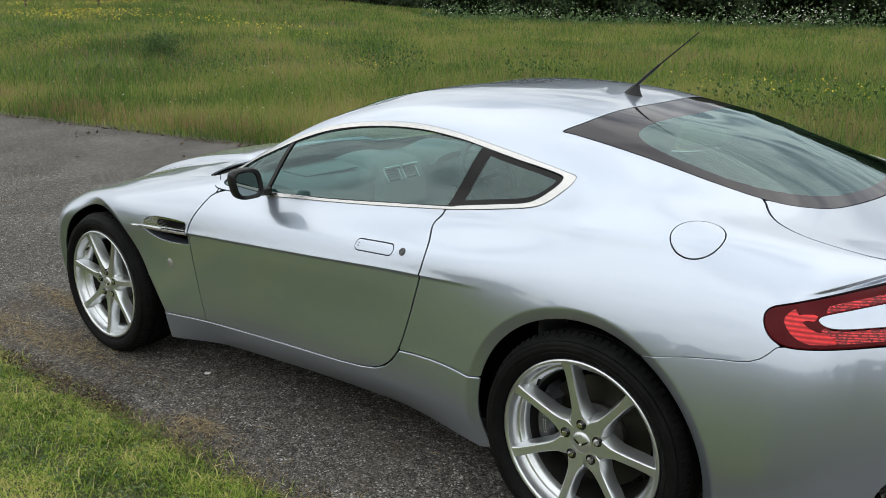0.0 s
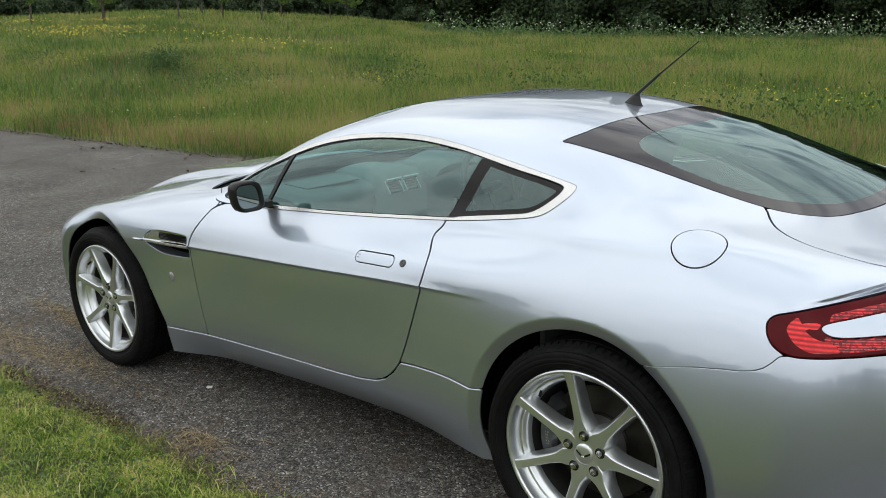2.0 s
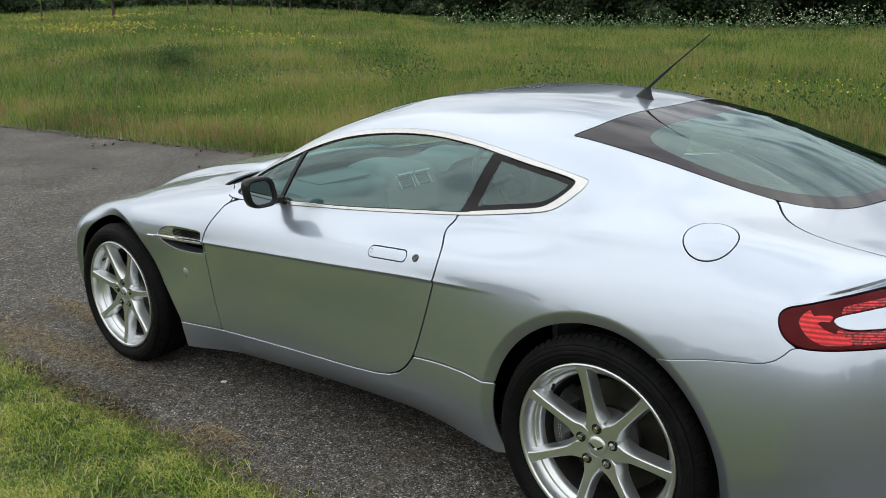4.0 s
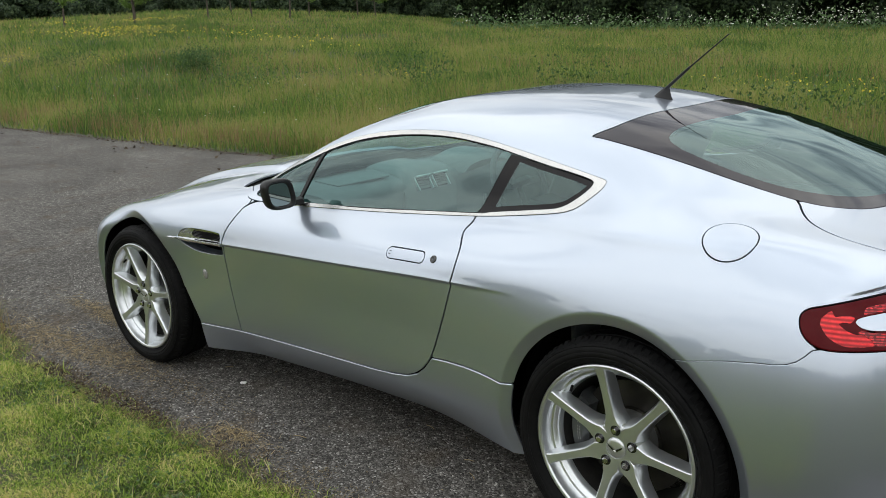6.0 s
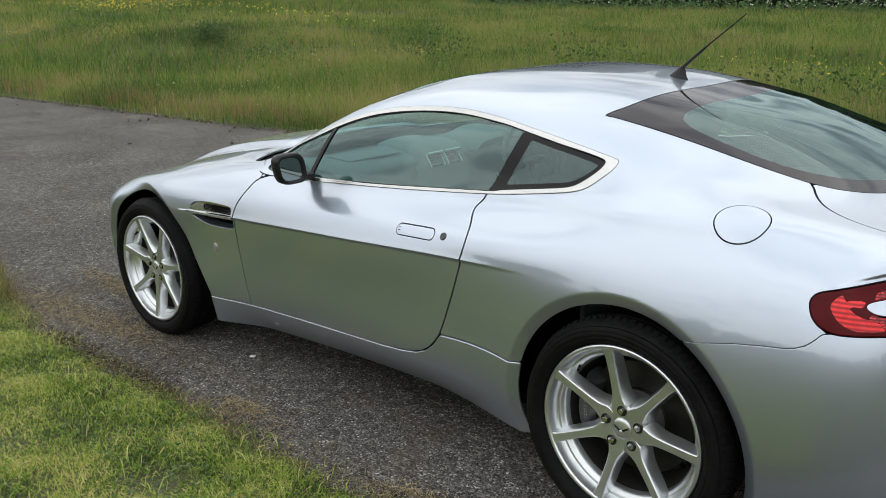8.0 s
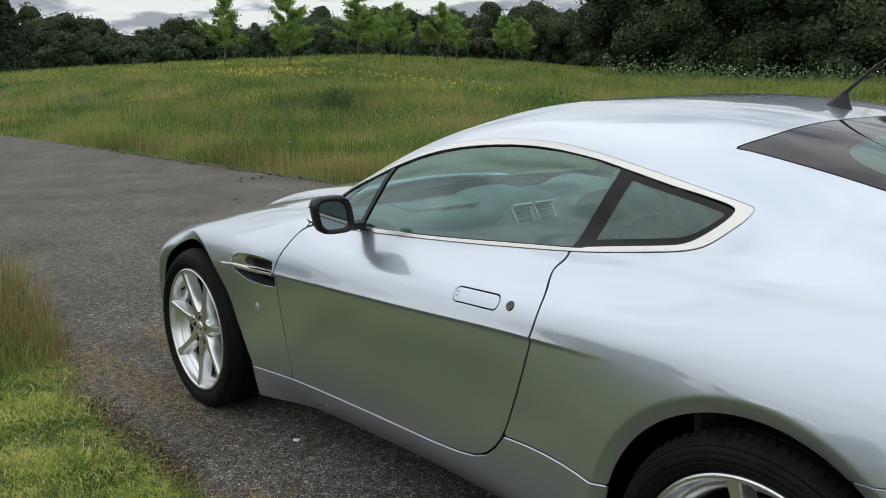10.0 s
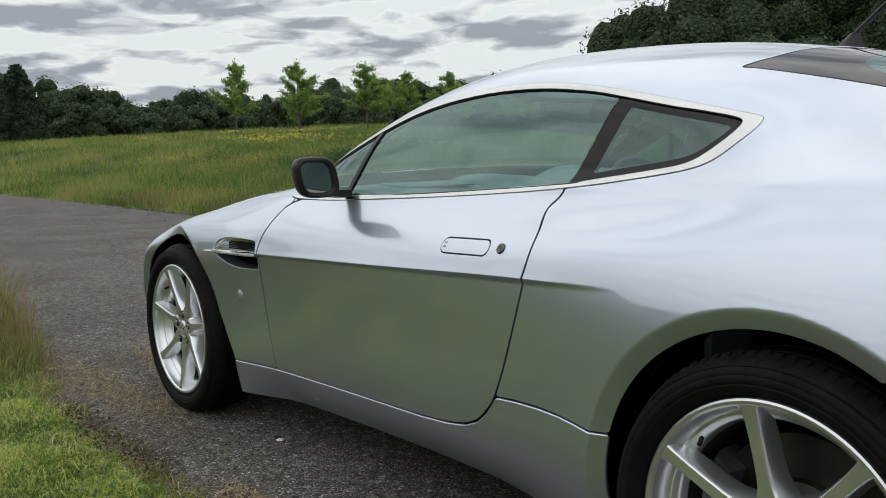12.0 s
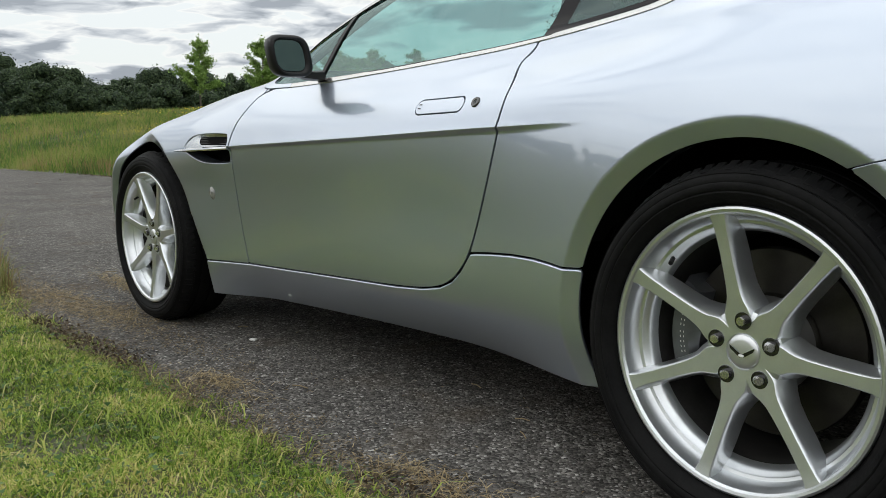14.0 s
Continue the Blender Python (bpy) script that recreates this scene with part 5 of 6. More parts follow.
# ---- grass, flowers, trees ----
TURF = leaf_mat("mown_grass", [(.047, .084, .012), (.128, .222, .027), (.250, .385, .052), (.44, .53, .105), (.64, .57, .22)], .55, .40, 3.5)
MEADOW = leaf_mat("meadow_grass", [(.060, .116, .022), (.108, .190, .034), (.160, .246, .044), (.225, .280, .064), (.310, .292, .098)], .6, .38, .30, .80)
SEEDHEAD = leaf_mat("seed_heads", [(.20, .145, .070), (.28, .22, .090), (.25, .165, .095), (.36, .29, .14)], .8, .3, .3)
SHRUB = leaf_mat("shrub_leaves", [(.042, .080, .024), (.068, .122, .036), (.098, .162, .052)], .6, .3)
WEED = leaf_mat("broad_weeds", [(.070, .130, .050), (.105, .180, .068), (.15, .225, .095)], .6, .3)
YELLOW = leaf_mat("yellow_petals", [(.74, .55, .04), (.82, .66, .08), (.76, .64, .14)], .5, .3)
WHITE = leaf_mat("white_umbels", [(.62, .63, .55), (.75, .75, .68), (.50, .55, .42)], .6, .3)
LOOSE = leaf_mat("loose_blades", [(.11, .18, .027), (.24, .34, .055), (.42, .47, .115), (.62, .55, .25)], .5, .35)
STRAW = leaf_mat("dry_clippings", [(.10, .070, .035), (.17, .125, .065), (.31, .245, .14), (.06, .042, .024)], .8, .15)
PALESTRAW = leaf_mat("pale_straw", [(.19, .14, .075), (.32, .245, .13), (.46, .37, .21), (.12, .085, .048)], .8, .15)
CRUMB = leaf_mat("leaf_litter", [(.034, .024, .015), (.068, .048, .028), (.115, .083, .048)], .8, .1)
LONGVERGE = leaf_mat("long_verge_grass", [(.085, .125, .030), (.160, .205, .050), (.250, .270, .085), (.37, .34, .16)], .6, .38, 1.2)
RNG = np.random.default_rng(11)


def smooth_noise(x, y, scale, seed):
    """A cheap soft field between 0 and 1 for patches."""
    r = np.random.default_rng(seed)
    out = np.zeros_like(x)
    for k in range(6):
        a, f = r.uniform(0, 6.283), scale * r.uniform(.5, 2.0)
        out += np.sin((x * np.cos(a) + y * np.sin(a)) * f + r.uniform(0, 6.283) + 1.4 * np.sin((x * np.sin(a) - y * np.cos(a)) * f * .7 + r.uniform(0, 6.283)))
    return np.clip(.5 + out / 7, 0, 1)


def blades(name, x, y, z, height, width, lean, material, label, category):
    """Thousands of bent blades as one mesh: each a quad and a tip."""
    n = len(x)
    r = np.random.default_rng(len(x))
    a = r.uniform(0, 2 * np.pi, n)
    b = r.uniform(0, 2 * np.pi, n)
    sx, sy = np.cos(a) * width / 2, np.sin(a) * width / 2
    lx, ly = np.cos(b) * lean * height, np.sin(b) * lean * height
    v = np.empty((n, 5, 3))
    v[:, 0] = np.stack([x - sx, y - sy, z], 1)
    v[:, 1] = np.stack([x + sx, y + sy, z], 1)
    mx, my, mz = x + lx * .35, y + ly * .35, z + height * .60
    v[:, 2] = np.stack([mx + sx * .8, my + sy * .8, mz], 1)
    v[:, 3] = np.stack([mx - sx * .8, my - sy * .8, mz], 1)
    v[:, 4] = np.stack([x + lx, y + ly, z + height * (1 - .35 * lean)], 1)
    i = np.arange(n) * 5
    me = bpy.data.meshes.new(name)
    me.vertices.add(n * 5)
    me.vertices.foreach_set("co", v.ravel())
    loops = np.stack([i, i + 1, i + 2, i + 3, i + 3, i + 2, i + 4], 1).ravel()
    me.loops.add(n * 7)
    me.loops.foreach_set("vertex_index", loops.astype(np.int32))
    me.polygons.add(n * 2)
    me.polygons.foreach_set("loop_start", (np.arange(n)[:, None] * 7 + np.array([0, 4])).ravel().astype(np.int32))
    me.update(calc_edges=True)
    me.materials.append(material)
    return tagged(new(name, me), label, category, kind="stuff")


def tufts(name, centres, height, width, material, label, category):
    """Far grass: one narrow upright triangle a blade."""
    n = len(centres)
    r = np.random.default_rng(n)
    a = r.uniform(0, 2 * np.pi, n)
    side = np.stack([np.cos(a) * width, np.sin(a) * width, np.zeros(n)], 1) / 2
    up = np.stack([r.normal(0, .42, n) * height, r.normal(0, .42, n) * height, height], 1)
    v = np.stack([centres - up / 2 - side, centres - up / 2 + side, centres + up / 2], 1)
    me = bpy.data.meshes.new(name)
    me.vertices.add(n * 3)
    me.vertices.foreach_set("co", v.ravel())
    me.loops.add(n * 3)
    me.loops.foreach_set("vertex_index", np.arange(n * 3, dtype=np.int32))
    me.polygons.add(n)
    me.polygons.foreach_set("loop_start", (np.arange(n) * 3).astype(np.int32))
    me.update(calc_edges=True)
    me.materials.append(material)
    return tagged(new(name, me), label, category, kind="stuff")


def cards(name, centres, size, material, label, category, flat=0.0, seed=1, parent=None, kind="stuff", facing=None):
    """Small tilted leaf faces at the given places, as one mesh."""
    n = len(centres)
    r = np.random.default_rng(seed)
    u = r.normal(0, 1, (n, 3))
    u[:, 2] *= (1 - flat)
    u /= np.linalg.norm(u, axis=1, keepdims=True)
    if facing is not None:
        out = facing + r.normal(0, .38, (n, 3))
        out /= np.linalg.norm(out, axis=1, keepdims=True)
        u -= (u * out).sum(1, keepdims=True) * out
        u /= np.linalg.norm(u, axis=1, keepdims=True)
        w = np.cross(out, u)
    else:
        w = r.normal(0, 1, (n, 3))
        w[:, 2] *= (1 - flat)
    w -= (w * u).sum(1, keepdims=True) * u
    w /= np.linalg.norm(w, axis=1, keepdims=True)
    s = (np.asarray(size) * r.uniform(.6, 1.3, n))[:, None] if np.ndim(size) else size * r.uniform(.6, 1.3, n)[:, None]
    v = np.stack([centres - u * s - w * s * .35, centres + w * s * .75, centres + u * s - w * s * .35], 1)
    me = bpy.data.meshes.new(name)
    me.vertices.add(n * 3)
    me.vertices.foreach_set("co", v.ravel())
    me.loops.add(n * 3)
    me.loops.foreach_set("vertex_index", np.arange(n * 3, dtype=np.int32))
    me.polygons.add(n)
    me.polygons.foreach_set("loop_start", (np.arange(n) * 3).astype(np.int32))
    me.update(calc_edges=True)
    me.materials.append(material)
    ob = new(name, me)
    ob.parent = parent
    return tagged(ob, label, category, kind=kind)


def verge_edge(x):
    return -1.22 + .20 * ease((-3.0 - x) / 1.6)


# the mown verge beside the car
n = 215000
vx = RNG.uniform(-4.9, .45, n)
vy = verge_edge(vx) + .05 - RNG.beta(1, 1.2, n) * 1.75
keep = (smooth_noise(vx, vy, 3.0, 5) > .16) | (RNG.random(n) < .70)
ragged = vy < verge_edge(vx) - .02 + .10 * (smooth_noise(vx, vy * 0, 6.0, 8) - .45)
keep &= ragged | (RNG.random(n) < .10)
vx, vy = vx[keep], vy[keep]
vh = RNG.uniform(.010, .038, len(vx)) * (.45 + 1.0 * smooth_noise(vx, vy, 9.0, 9))
blades("mown_grass", vx, vy, ground_height(vx, vy) - .004, vh, RNG.uniform(.0018, .0048, len(vx)), RNG.uniform(.3, 1.9, len(vx)), TURF, "short mown green grass on the verge", "grass")
# longer, paler blades standing out of the mown turf, small broad leaves and dry bits in it
n = 6500
lx = RNG.uniform(-4.9, .45, n)
ly = verge_edge(lx) + .03 - RNG.beta(.9, 1.4, n) * 1.7
blades("loose_grass", lx, ly, ground_height(lx, ly), RNG.uniform(.025, .075, n) * (.4 + .9 * smooth_noise(lx, ly, 7.0, 19)), RNG.uniform(.0025, .0055, n), RNG.uniform(.4, 1.6, n), LOOSE, "longer pale blades lying over the mown verge", "grass")
n = 5200
lx = RNG.uniform(-4.9, .45, n)
ly = verge_edge(lx) - .02 - RNG.beta(.9, 1.4, n) * 1.6
ok = smooth_noise(lx, ly, 5.0, 23) > .52
lx, ly = lx[ok], ly[ok]
cards("clover_leaves", np.stack([lx, ly, ground_height(lx, ly) + RNG.uniform(.015, .04, len(lx))], 1), .0085, WEED, "small round clover leaves in the mown verge", "clover", .75, 17)
n = 9000
lx = RNG.uniform(-4.9, .45, n)
ly = verge_edge(lx) + .04 - RNG.beta(.7, 1.6, n) * 1.5
blades("dry_thatch", lx, ly, ground_height(lx, ly) + RNG.uniform(.006, .035, n), RNG.uniform(.002, .006, n), RNG.uniform(.0018, .0035, n), RNG.uniform(4, 10, n), STRAW, "dry brown thatch in the mown verge", "thatch")
# tall unmown grass farther along the same verge
n = 17000
tx = -3.45 - RNG.beta(1, 2.4, n) * 8
ty = -1.06 - .22 * ease((tx + 4.0) / .5) - RNG.beta(1, 1.8, n) * 1.7
th = RNG.uniform(.10, .46, n) * ease((-3.2 - tx - .5 * (ty + 1.2)) / 1.3) * (.5 + .7 * smooth_noise(tx, ty, 2.0, 12))
blades("tall_verge_grass", tx, ty, ground_height(tx, ty), th + .04, RNG.uniform(.0025, .0055, n), RNG.uniform(.15, 1.0, n), LONGVERGE, "tall unmown grass at the lane's edge", "grass")
n = 3400
tx = -3.6 - RNG.beta(1, 2.2, n) * 6
ty = -1.06 - RNG.beta(1, 1.6, n) * 1.5
top = ground_height(tx, ty) + RNG.uniform(.28, .58, n) * ease((-3.5 - tx) / .6)
blades("seed_stalks", tx, ty, ground_height(tx, ty), top, RNG.uniform(.0018, .0050, n), RNG.uniform(.1, .35, n), SEEDHEAD, "dry seeding grass stalks at the lane's edge", "grass")

# rough grass over the rest of the near side
n = 14000
rx, ry = RNG.uniform(-14, 8, n), -1.5 - RNG.beta(1, 1.3, n) * 9
ok = (rx > .3) | (rx < -5) | (ry < -2.9)
rx, ry = rx[ok], ry[ok]
tufts("rough_grass", np.stack([rx, ry, ground_height(rx, ry) + .03], 1), RNG.uniform(.05, .11, len(rx)), RNG.uniform(.015, .03, len(rx)), TURF, "rough mown grass on the near side of the lane", "grass")

# the meadow: finer near the lane
n = 400000
r = np.exp(RNG.uniform(np.log(6.3), np.log(125), n))
az = np.radians(RNG.uniform(88, 176.5, n))
mx, my = MIDDLE[0] + r * np.cos(az), MIDDLE[1] + r * np.sin(az)
fringe = 4.02 + .22 * (smooth_noise(mx, my * 0, 1.6, 31) - .5)
keep = my > fringe
mx, my, r = mx[keep], my[keep], r[keep]
tall = .20 + .30 * smooth_noise(mx, my, .55, 21) + .14 * smooth_noise(mx, my, 1.9, 22)
tall *= .45 + .55 * ease((my - 3.95) / .7)
mh = tall * RNG.uniform(.45, 1.15, len(mx)) * (.62 + .70 * smooth_noise(mx, my, 5.0, 24))
mw = np.clip(r * .00060, .0032, .09) * RNG.uniform(.6, 1.4, len(mx))
close = r < 24
blades("meadow_grass", mx[close], my[close], ground_height(mx, my)[close], mh[close], mw[close], RNG.uniform(.1, .95, close.sum()), MEADOW, "long uncut meadow grass beyond the lane", "grass")
off = ~close
spikes = np.stack([mx, my, ground_height(mx, my) + mh * .5], 1)[off]
tufts("far_meadow_grass", spikes, mh[off], mw[off] * 1.3, MEADOW, "long uncut meadow grass on the rising ground", "grass")
n = 46000
r = np.exp(RNG.uniform(np.log(6.8), np.log(110), n))
az = np.radians(RNG.uniform(88, 176, n))
mx, my = MIDDLE[0] + r * np.cos(az), MIDDLE[1] + r * np.sin(az)
keep = (my > 4.15) & (smooth_noise(mx, my, .35, 41) > RNG.uniform(.22, .95, n))
mx, my, r = mx[keep], my[keep], r[keep]
head = RNG.uniform(.38, .62, len(mx)) * (.45 + .55 * ease((my - 3.95) / .8))
blades("meadow_seed_heads", mx, my, ground_height(mx, my), head, np.clip(r * .00045, .003, .04) * RNG.uniform(.6, 1.3, len(mx)), RNG.uniform(.05, .4, len(mx)), SEEDHEAD, "reddish brown seeding grass in the meadow", "grass")


n = 7000
fx = 1.0 - RNG.uniform(-1, 24, n)
fy = 4.12 + np.abs(RNG.normal(0, .9, n))
ok = smooth_noise(fx, fy, 1.1, 44) > RNG.uniform(.2, .8, n)
fx, fy = fx[ok], fy[ok]
blades("lane_side_seed_heads", fx, fy, ground_height(fx, fy), RNG.uniform(.20, .46, len(fx)), RNG.uniform(.004, .010, len(fx)), RNG.uniform(.05, .5, len(fx)), SEEDHEAD, "reddish seeding grass along the lane's far edge", "grass")


def patch(count, spots, spread):
    """Places scattered round some spots (x, y), in the meadow."""
    c = np.array(spots)[RNG.integers(0, len(spots), count)]
    p = c + RNG.normal(0, 1, (count, 2)) * spread
    return p[:, 0], p[:, 1]


# yellow flowers in drifts, white ones singly
fx, fy = patch(1150, [(-56, 30), (-54, 31), (-41, 18.6), (-42, 22), (-44, 22), (-36.5, 19.4), (-40, 18.3), (-58, 19.5), (-26, 18), (-60, 26)], (2.0, .8))
fz = ground_height(fx, fy) + RNG.uniform(.46, .66, len(fx))
cards("distant_yellow_flowers", np.stack([fx, fy, fz], 1), .044, YELLOW, "drifts of yellow meadow flowers on the slope", "flowers", .5, 3)
fx, fy = patch(420, [(-29.4, 9.7), (-31, 9.2), (-31.8, 11.5), (-29.8, 10), (-23.6, 10.2), (-23.9, 10.5), (-12.5, 11.2), (-3.4, 10.4), (-2.6, 10.3), (-4.3, 11.5), (-15, 23)], (.75, .35))
ok = fy > 4.5
fx, fy = fx[ok], fy[ok]
fz = ground_height(fx, fy) + RNG.uniform(.40, .60, len(fx))
cards("yellow_flowers", np.stack([fx, fy, fz], 1), .021, YELLOW, "small yellow buttercups among the grass", "flowers", .5, 4)
fx, fy = patch(200, [(-22.4, 10.1), (-22.8, 10.3), (-29, 9.2), (-10.1, 4.3), (-17, 6.8), (-19, 8.5), (-12, 7.5), (-7, 6.4), (-14, 9)], (1.1, .45))
ok = fy > 4.15
fx, fy = fx[ok], fy[ok]
fz = ground_height(fx, fy) + RNG.uniform(.25, .50, len(fx))
cards("white_flowers", np.stack([fx, fy, fz], 1), .016, WHITE, "small white flowers at the meadow's edge", "flowers", .5, 5)


def weed_clump(x, y, high, wide, count, seed):
    r = np.random.default_rng(seed)
    p = r.normal(0, 1, (count, 3)) * (wide, wide * .7, high * .28) + (x, y, 0)
    p[:, 2] = ground_height(p[:, 0], p[:, 1]) + np.abs(p[:, 2]) + r.uniform(.05, high, count) * .8
    return p


clumps = [weed_clump(-20.8, 11.3, .62, .40, 2000, 1), weed_clump(-11.3, 10.6, .75, .35, 320, 2), weed_clump(-13.2, 12.0, .8, .6, 440, 3), weed_clump(-33, 17.5, .8, .7, 500, 4), weed_clump(-27, 10.5, .6, .8, 600, 5), weed_clump(-16, 9.6, .5, .7, 450, 6), weed_clump(-7.9, 10.9, .75, .5, 320, 7), weed_clump(-47, 26, .9, 1.2, 600, 8), weed_clump(.6, 9.2, .7, .8, 520, 9), weed_clump(-3.2, 9.6, .55, .9, 520, 10), weed_clump(-38, 24, 1.2, .5, 400, 11), weed_clump(-55, 33, 1.1, .6, 400, 12)]
n = 30000
wr = np.exp(RNG.uniform(np.log(9), np.log(70), n))
wa = np.radians(RNG.uniform(92, 174, n))
wx, wy = MIDDLE[0] + wr * np.cos(wa), MIDDLE[1] + wr * np.sin(wa)
ok = (wy > 5.2) & (smooth_noise(wx, wy, .55, 61) * .6 + smooth_noise(wx, wy, 2.6, 62) * .4 > .63)
wx, wy, wr = wx[ok], wy[ok], wr[ok]
drift = np.stack([wx, wy, ground_height(wx, wy) + RNG.uniform(.22, .58, len(wx))], 1)
cards("leafy_weeds", drift, np.clip(.00105 * wr, .012, .042), WEED, "low drifts of leafy green weeds among the grass", "weeds", 0, 63)
cards("broad_leaved_weeds", np.concatenate(clumps), .034, SHRUB, "dark broad-leaved weeds standing in the meadow", "weeds", 0, 6)

# clippings and grit along the edge of the lane
n = 14000
cx = RNG.uniform(-5.2, .4, n)
cy = verge_edge(cx) - .06 + np.abs(RNG.normal(0, .055, n)) + (RNG.random(n) < .06) * RNG.uniform(0, .7, n)
hot = RNG.random(n) < .45
heaps = np.array([(-3.17, -1.06, .24, .10), (-3.5, -1.05, .22, .07), (-2.75, -.98, .22, .07), (-3.62, -.62, .20, .05), (-3.3, -.66, .16, .04), (-2.2, -.98, .3, .05), (-3.9, -.95, .3, .08)])[RNG.integers(0, 7, n)]
cx[hot] = (heaps[:, 0] + RNG.normal(0, 1, n) * heaps[:, 2])[hot]
cy[hot] = (heaps[:, 1] + RNG.normal(0, 1, n) * heaps[:, 3])[hot]
mats = RNG.uniform((-5.0, 0), (.3, .30), (95, 2))
tuck = RNG.random(n) < .25
pick = RNG.integers(0, 95, n)
cx[tuck] = (mats[pick, 0] + RNG.normal(0, .045, n))[tuck]
cy[tuck] = (verge_edge(mats[pick, 0]) - .02 + mats[pick, 1] ** 1.6 + RNG.normal(0, .035, n))[tuck]
blades("dry_clippings", cx, cy, np.full(n, .002), RNG.uniform(.002, .005, n), RNG.uniform(.002, .0050, n), RNG.uniform(2, 6, n), STRAW, "brown dry grass clippings on the asphalt's edge", "clippings")
n = 2000
cx = RNG.uniform(-18, 2, n)
cy = 3.98 - np.abs(RNG.normal(0, .07, n))
cards("edge_litter", np.stack([cx, cy, np.full(n, .008)], 1), .020, CRUMB, "dark crumbs of leaf litter along the lane's far edge", "litter", .9, 8)
n = 170
cx = RNG.uniform(-16, -1, n)
cy = 3.95 - np.minimum(RNG.exponential(.55, n), 2.2)
cards("fallen_leaves", np.stack([cx, cy, np.full(n, .012)], 1), .034, CRUMB, "dark fallen leaves scattered on the asphalt", "leaves", .92, 88)
n = 3200
cx = RNG.uniform(-5.0, .45, n)
cy = verge_edge(cx) - .01 + RNG.normal(0, .035, n) + .05 * (smooth_noise(cx, cx * 0, 5.0, 71) - .5)
patchy = smooth_noise(cx, cx * 0, 2.4, 73) > .50
cx, cy = cx[patchy], cy[patchy]
n = len(cx)
cards("edge_soil", np.stack([cx, cy, ground_height(cx, cy) * 0 + RNG.uniform(.003, .016, n)], 1), .0075, CRUMB, "dark crumbs of soil along the edge of the turf", "soil", .6, 72)
n = 2400
heap = np.array([(-3.17, -1.04, .22, .07), (-3.5, -1.02, .20, .06), (-2.78, -.95, .16, .05), (-3.62, -.62, .20, .035), (-3.3, -.64, .14, .03), (-3.0, -1.0, .3, .08), (-1.55, -1.12, .10, .03), (-.55, -1.14, .10, .03)])[RNG.integers(0, 8, n)]
hx, hy = heap[:, 0] + RNG.normal(0, 1, n) * heap[:, 2], heap[:, 1] + RNG.normal(0, 1, n) * heap[:, 3]
blades("straw_heaps", hx, hy, RNG.uniform(.002, .016, n), RNG.uniform(.003, .007, n), RNG.uniform(.0018, .0036, n), RNG.uniform(7, 18, n), PALESTRAW, "pale dry straw lying in loose heaps on the asphalt", "straw")
# a pale chip and a few long straws on the asphalt
chip = box((.026, .016, .006), (-1.985, -.775, .003), .002, pose(0, 0, 0, 0, 0, 30))
tagged(part("paper_scrap", chip, WHITEPRINT), "small white scrap lying on the asphalt", "scrap")
straw_spots = [(-3.34, -.98, .24, 12), (-.62, -.80, .05, -30), (-.70, -.72, .04, 20), (-1.35, -.97, .06, 15), (-4.0, -.55, .07, 70), (-1.0, -.60, .05, -10), (-2.2, -.70, .04, 40)]
for sx, sy, ln, an in straw_spots:
    st = tube([(-ln / 2, 0, .003), (0, .01 * ln, .006), (ln / 2, 0, .003)], .0016, 5)
    bmesh.ops.transform(st, matrix=pose(sx, sy, 0, 0, 0, an), verts=st.verts)
    tagged(part("straw", st, STRAW), "dry straw stalk lying on the asphalt", "straw", "straws on the lane")


# ---- trees and woods ----
BARK = mat("grey_bark", (.085, .070, .055), .9, vary=.35, scale=8, fine=.6, bump=.5, bump_scale=30)
YOUNGLEAF = leaf_mat("young_leaves", [(.13, .22, .05), (.20, .31, .075), (.28, .40, .11)], .5, .45)
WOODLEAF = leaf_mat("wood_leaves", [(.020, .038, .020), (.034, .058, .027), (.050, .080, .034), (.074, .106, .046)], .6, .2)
# darker copy of the wood leaves, with shade put into the colour
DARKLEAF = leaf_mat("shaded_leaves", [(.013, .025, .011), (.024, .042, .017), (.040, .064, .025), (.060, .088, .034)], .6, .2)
CONIFER = leaf_mat("conifer_needles", [(.014, .030, .018), (.024, .044, .024), (.036, .060, .030)], .7, .1)


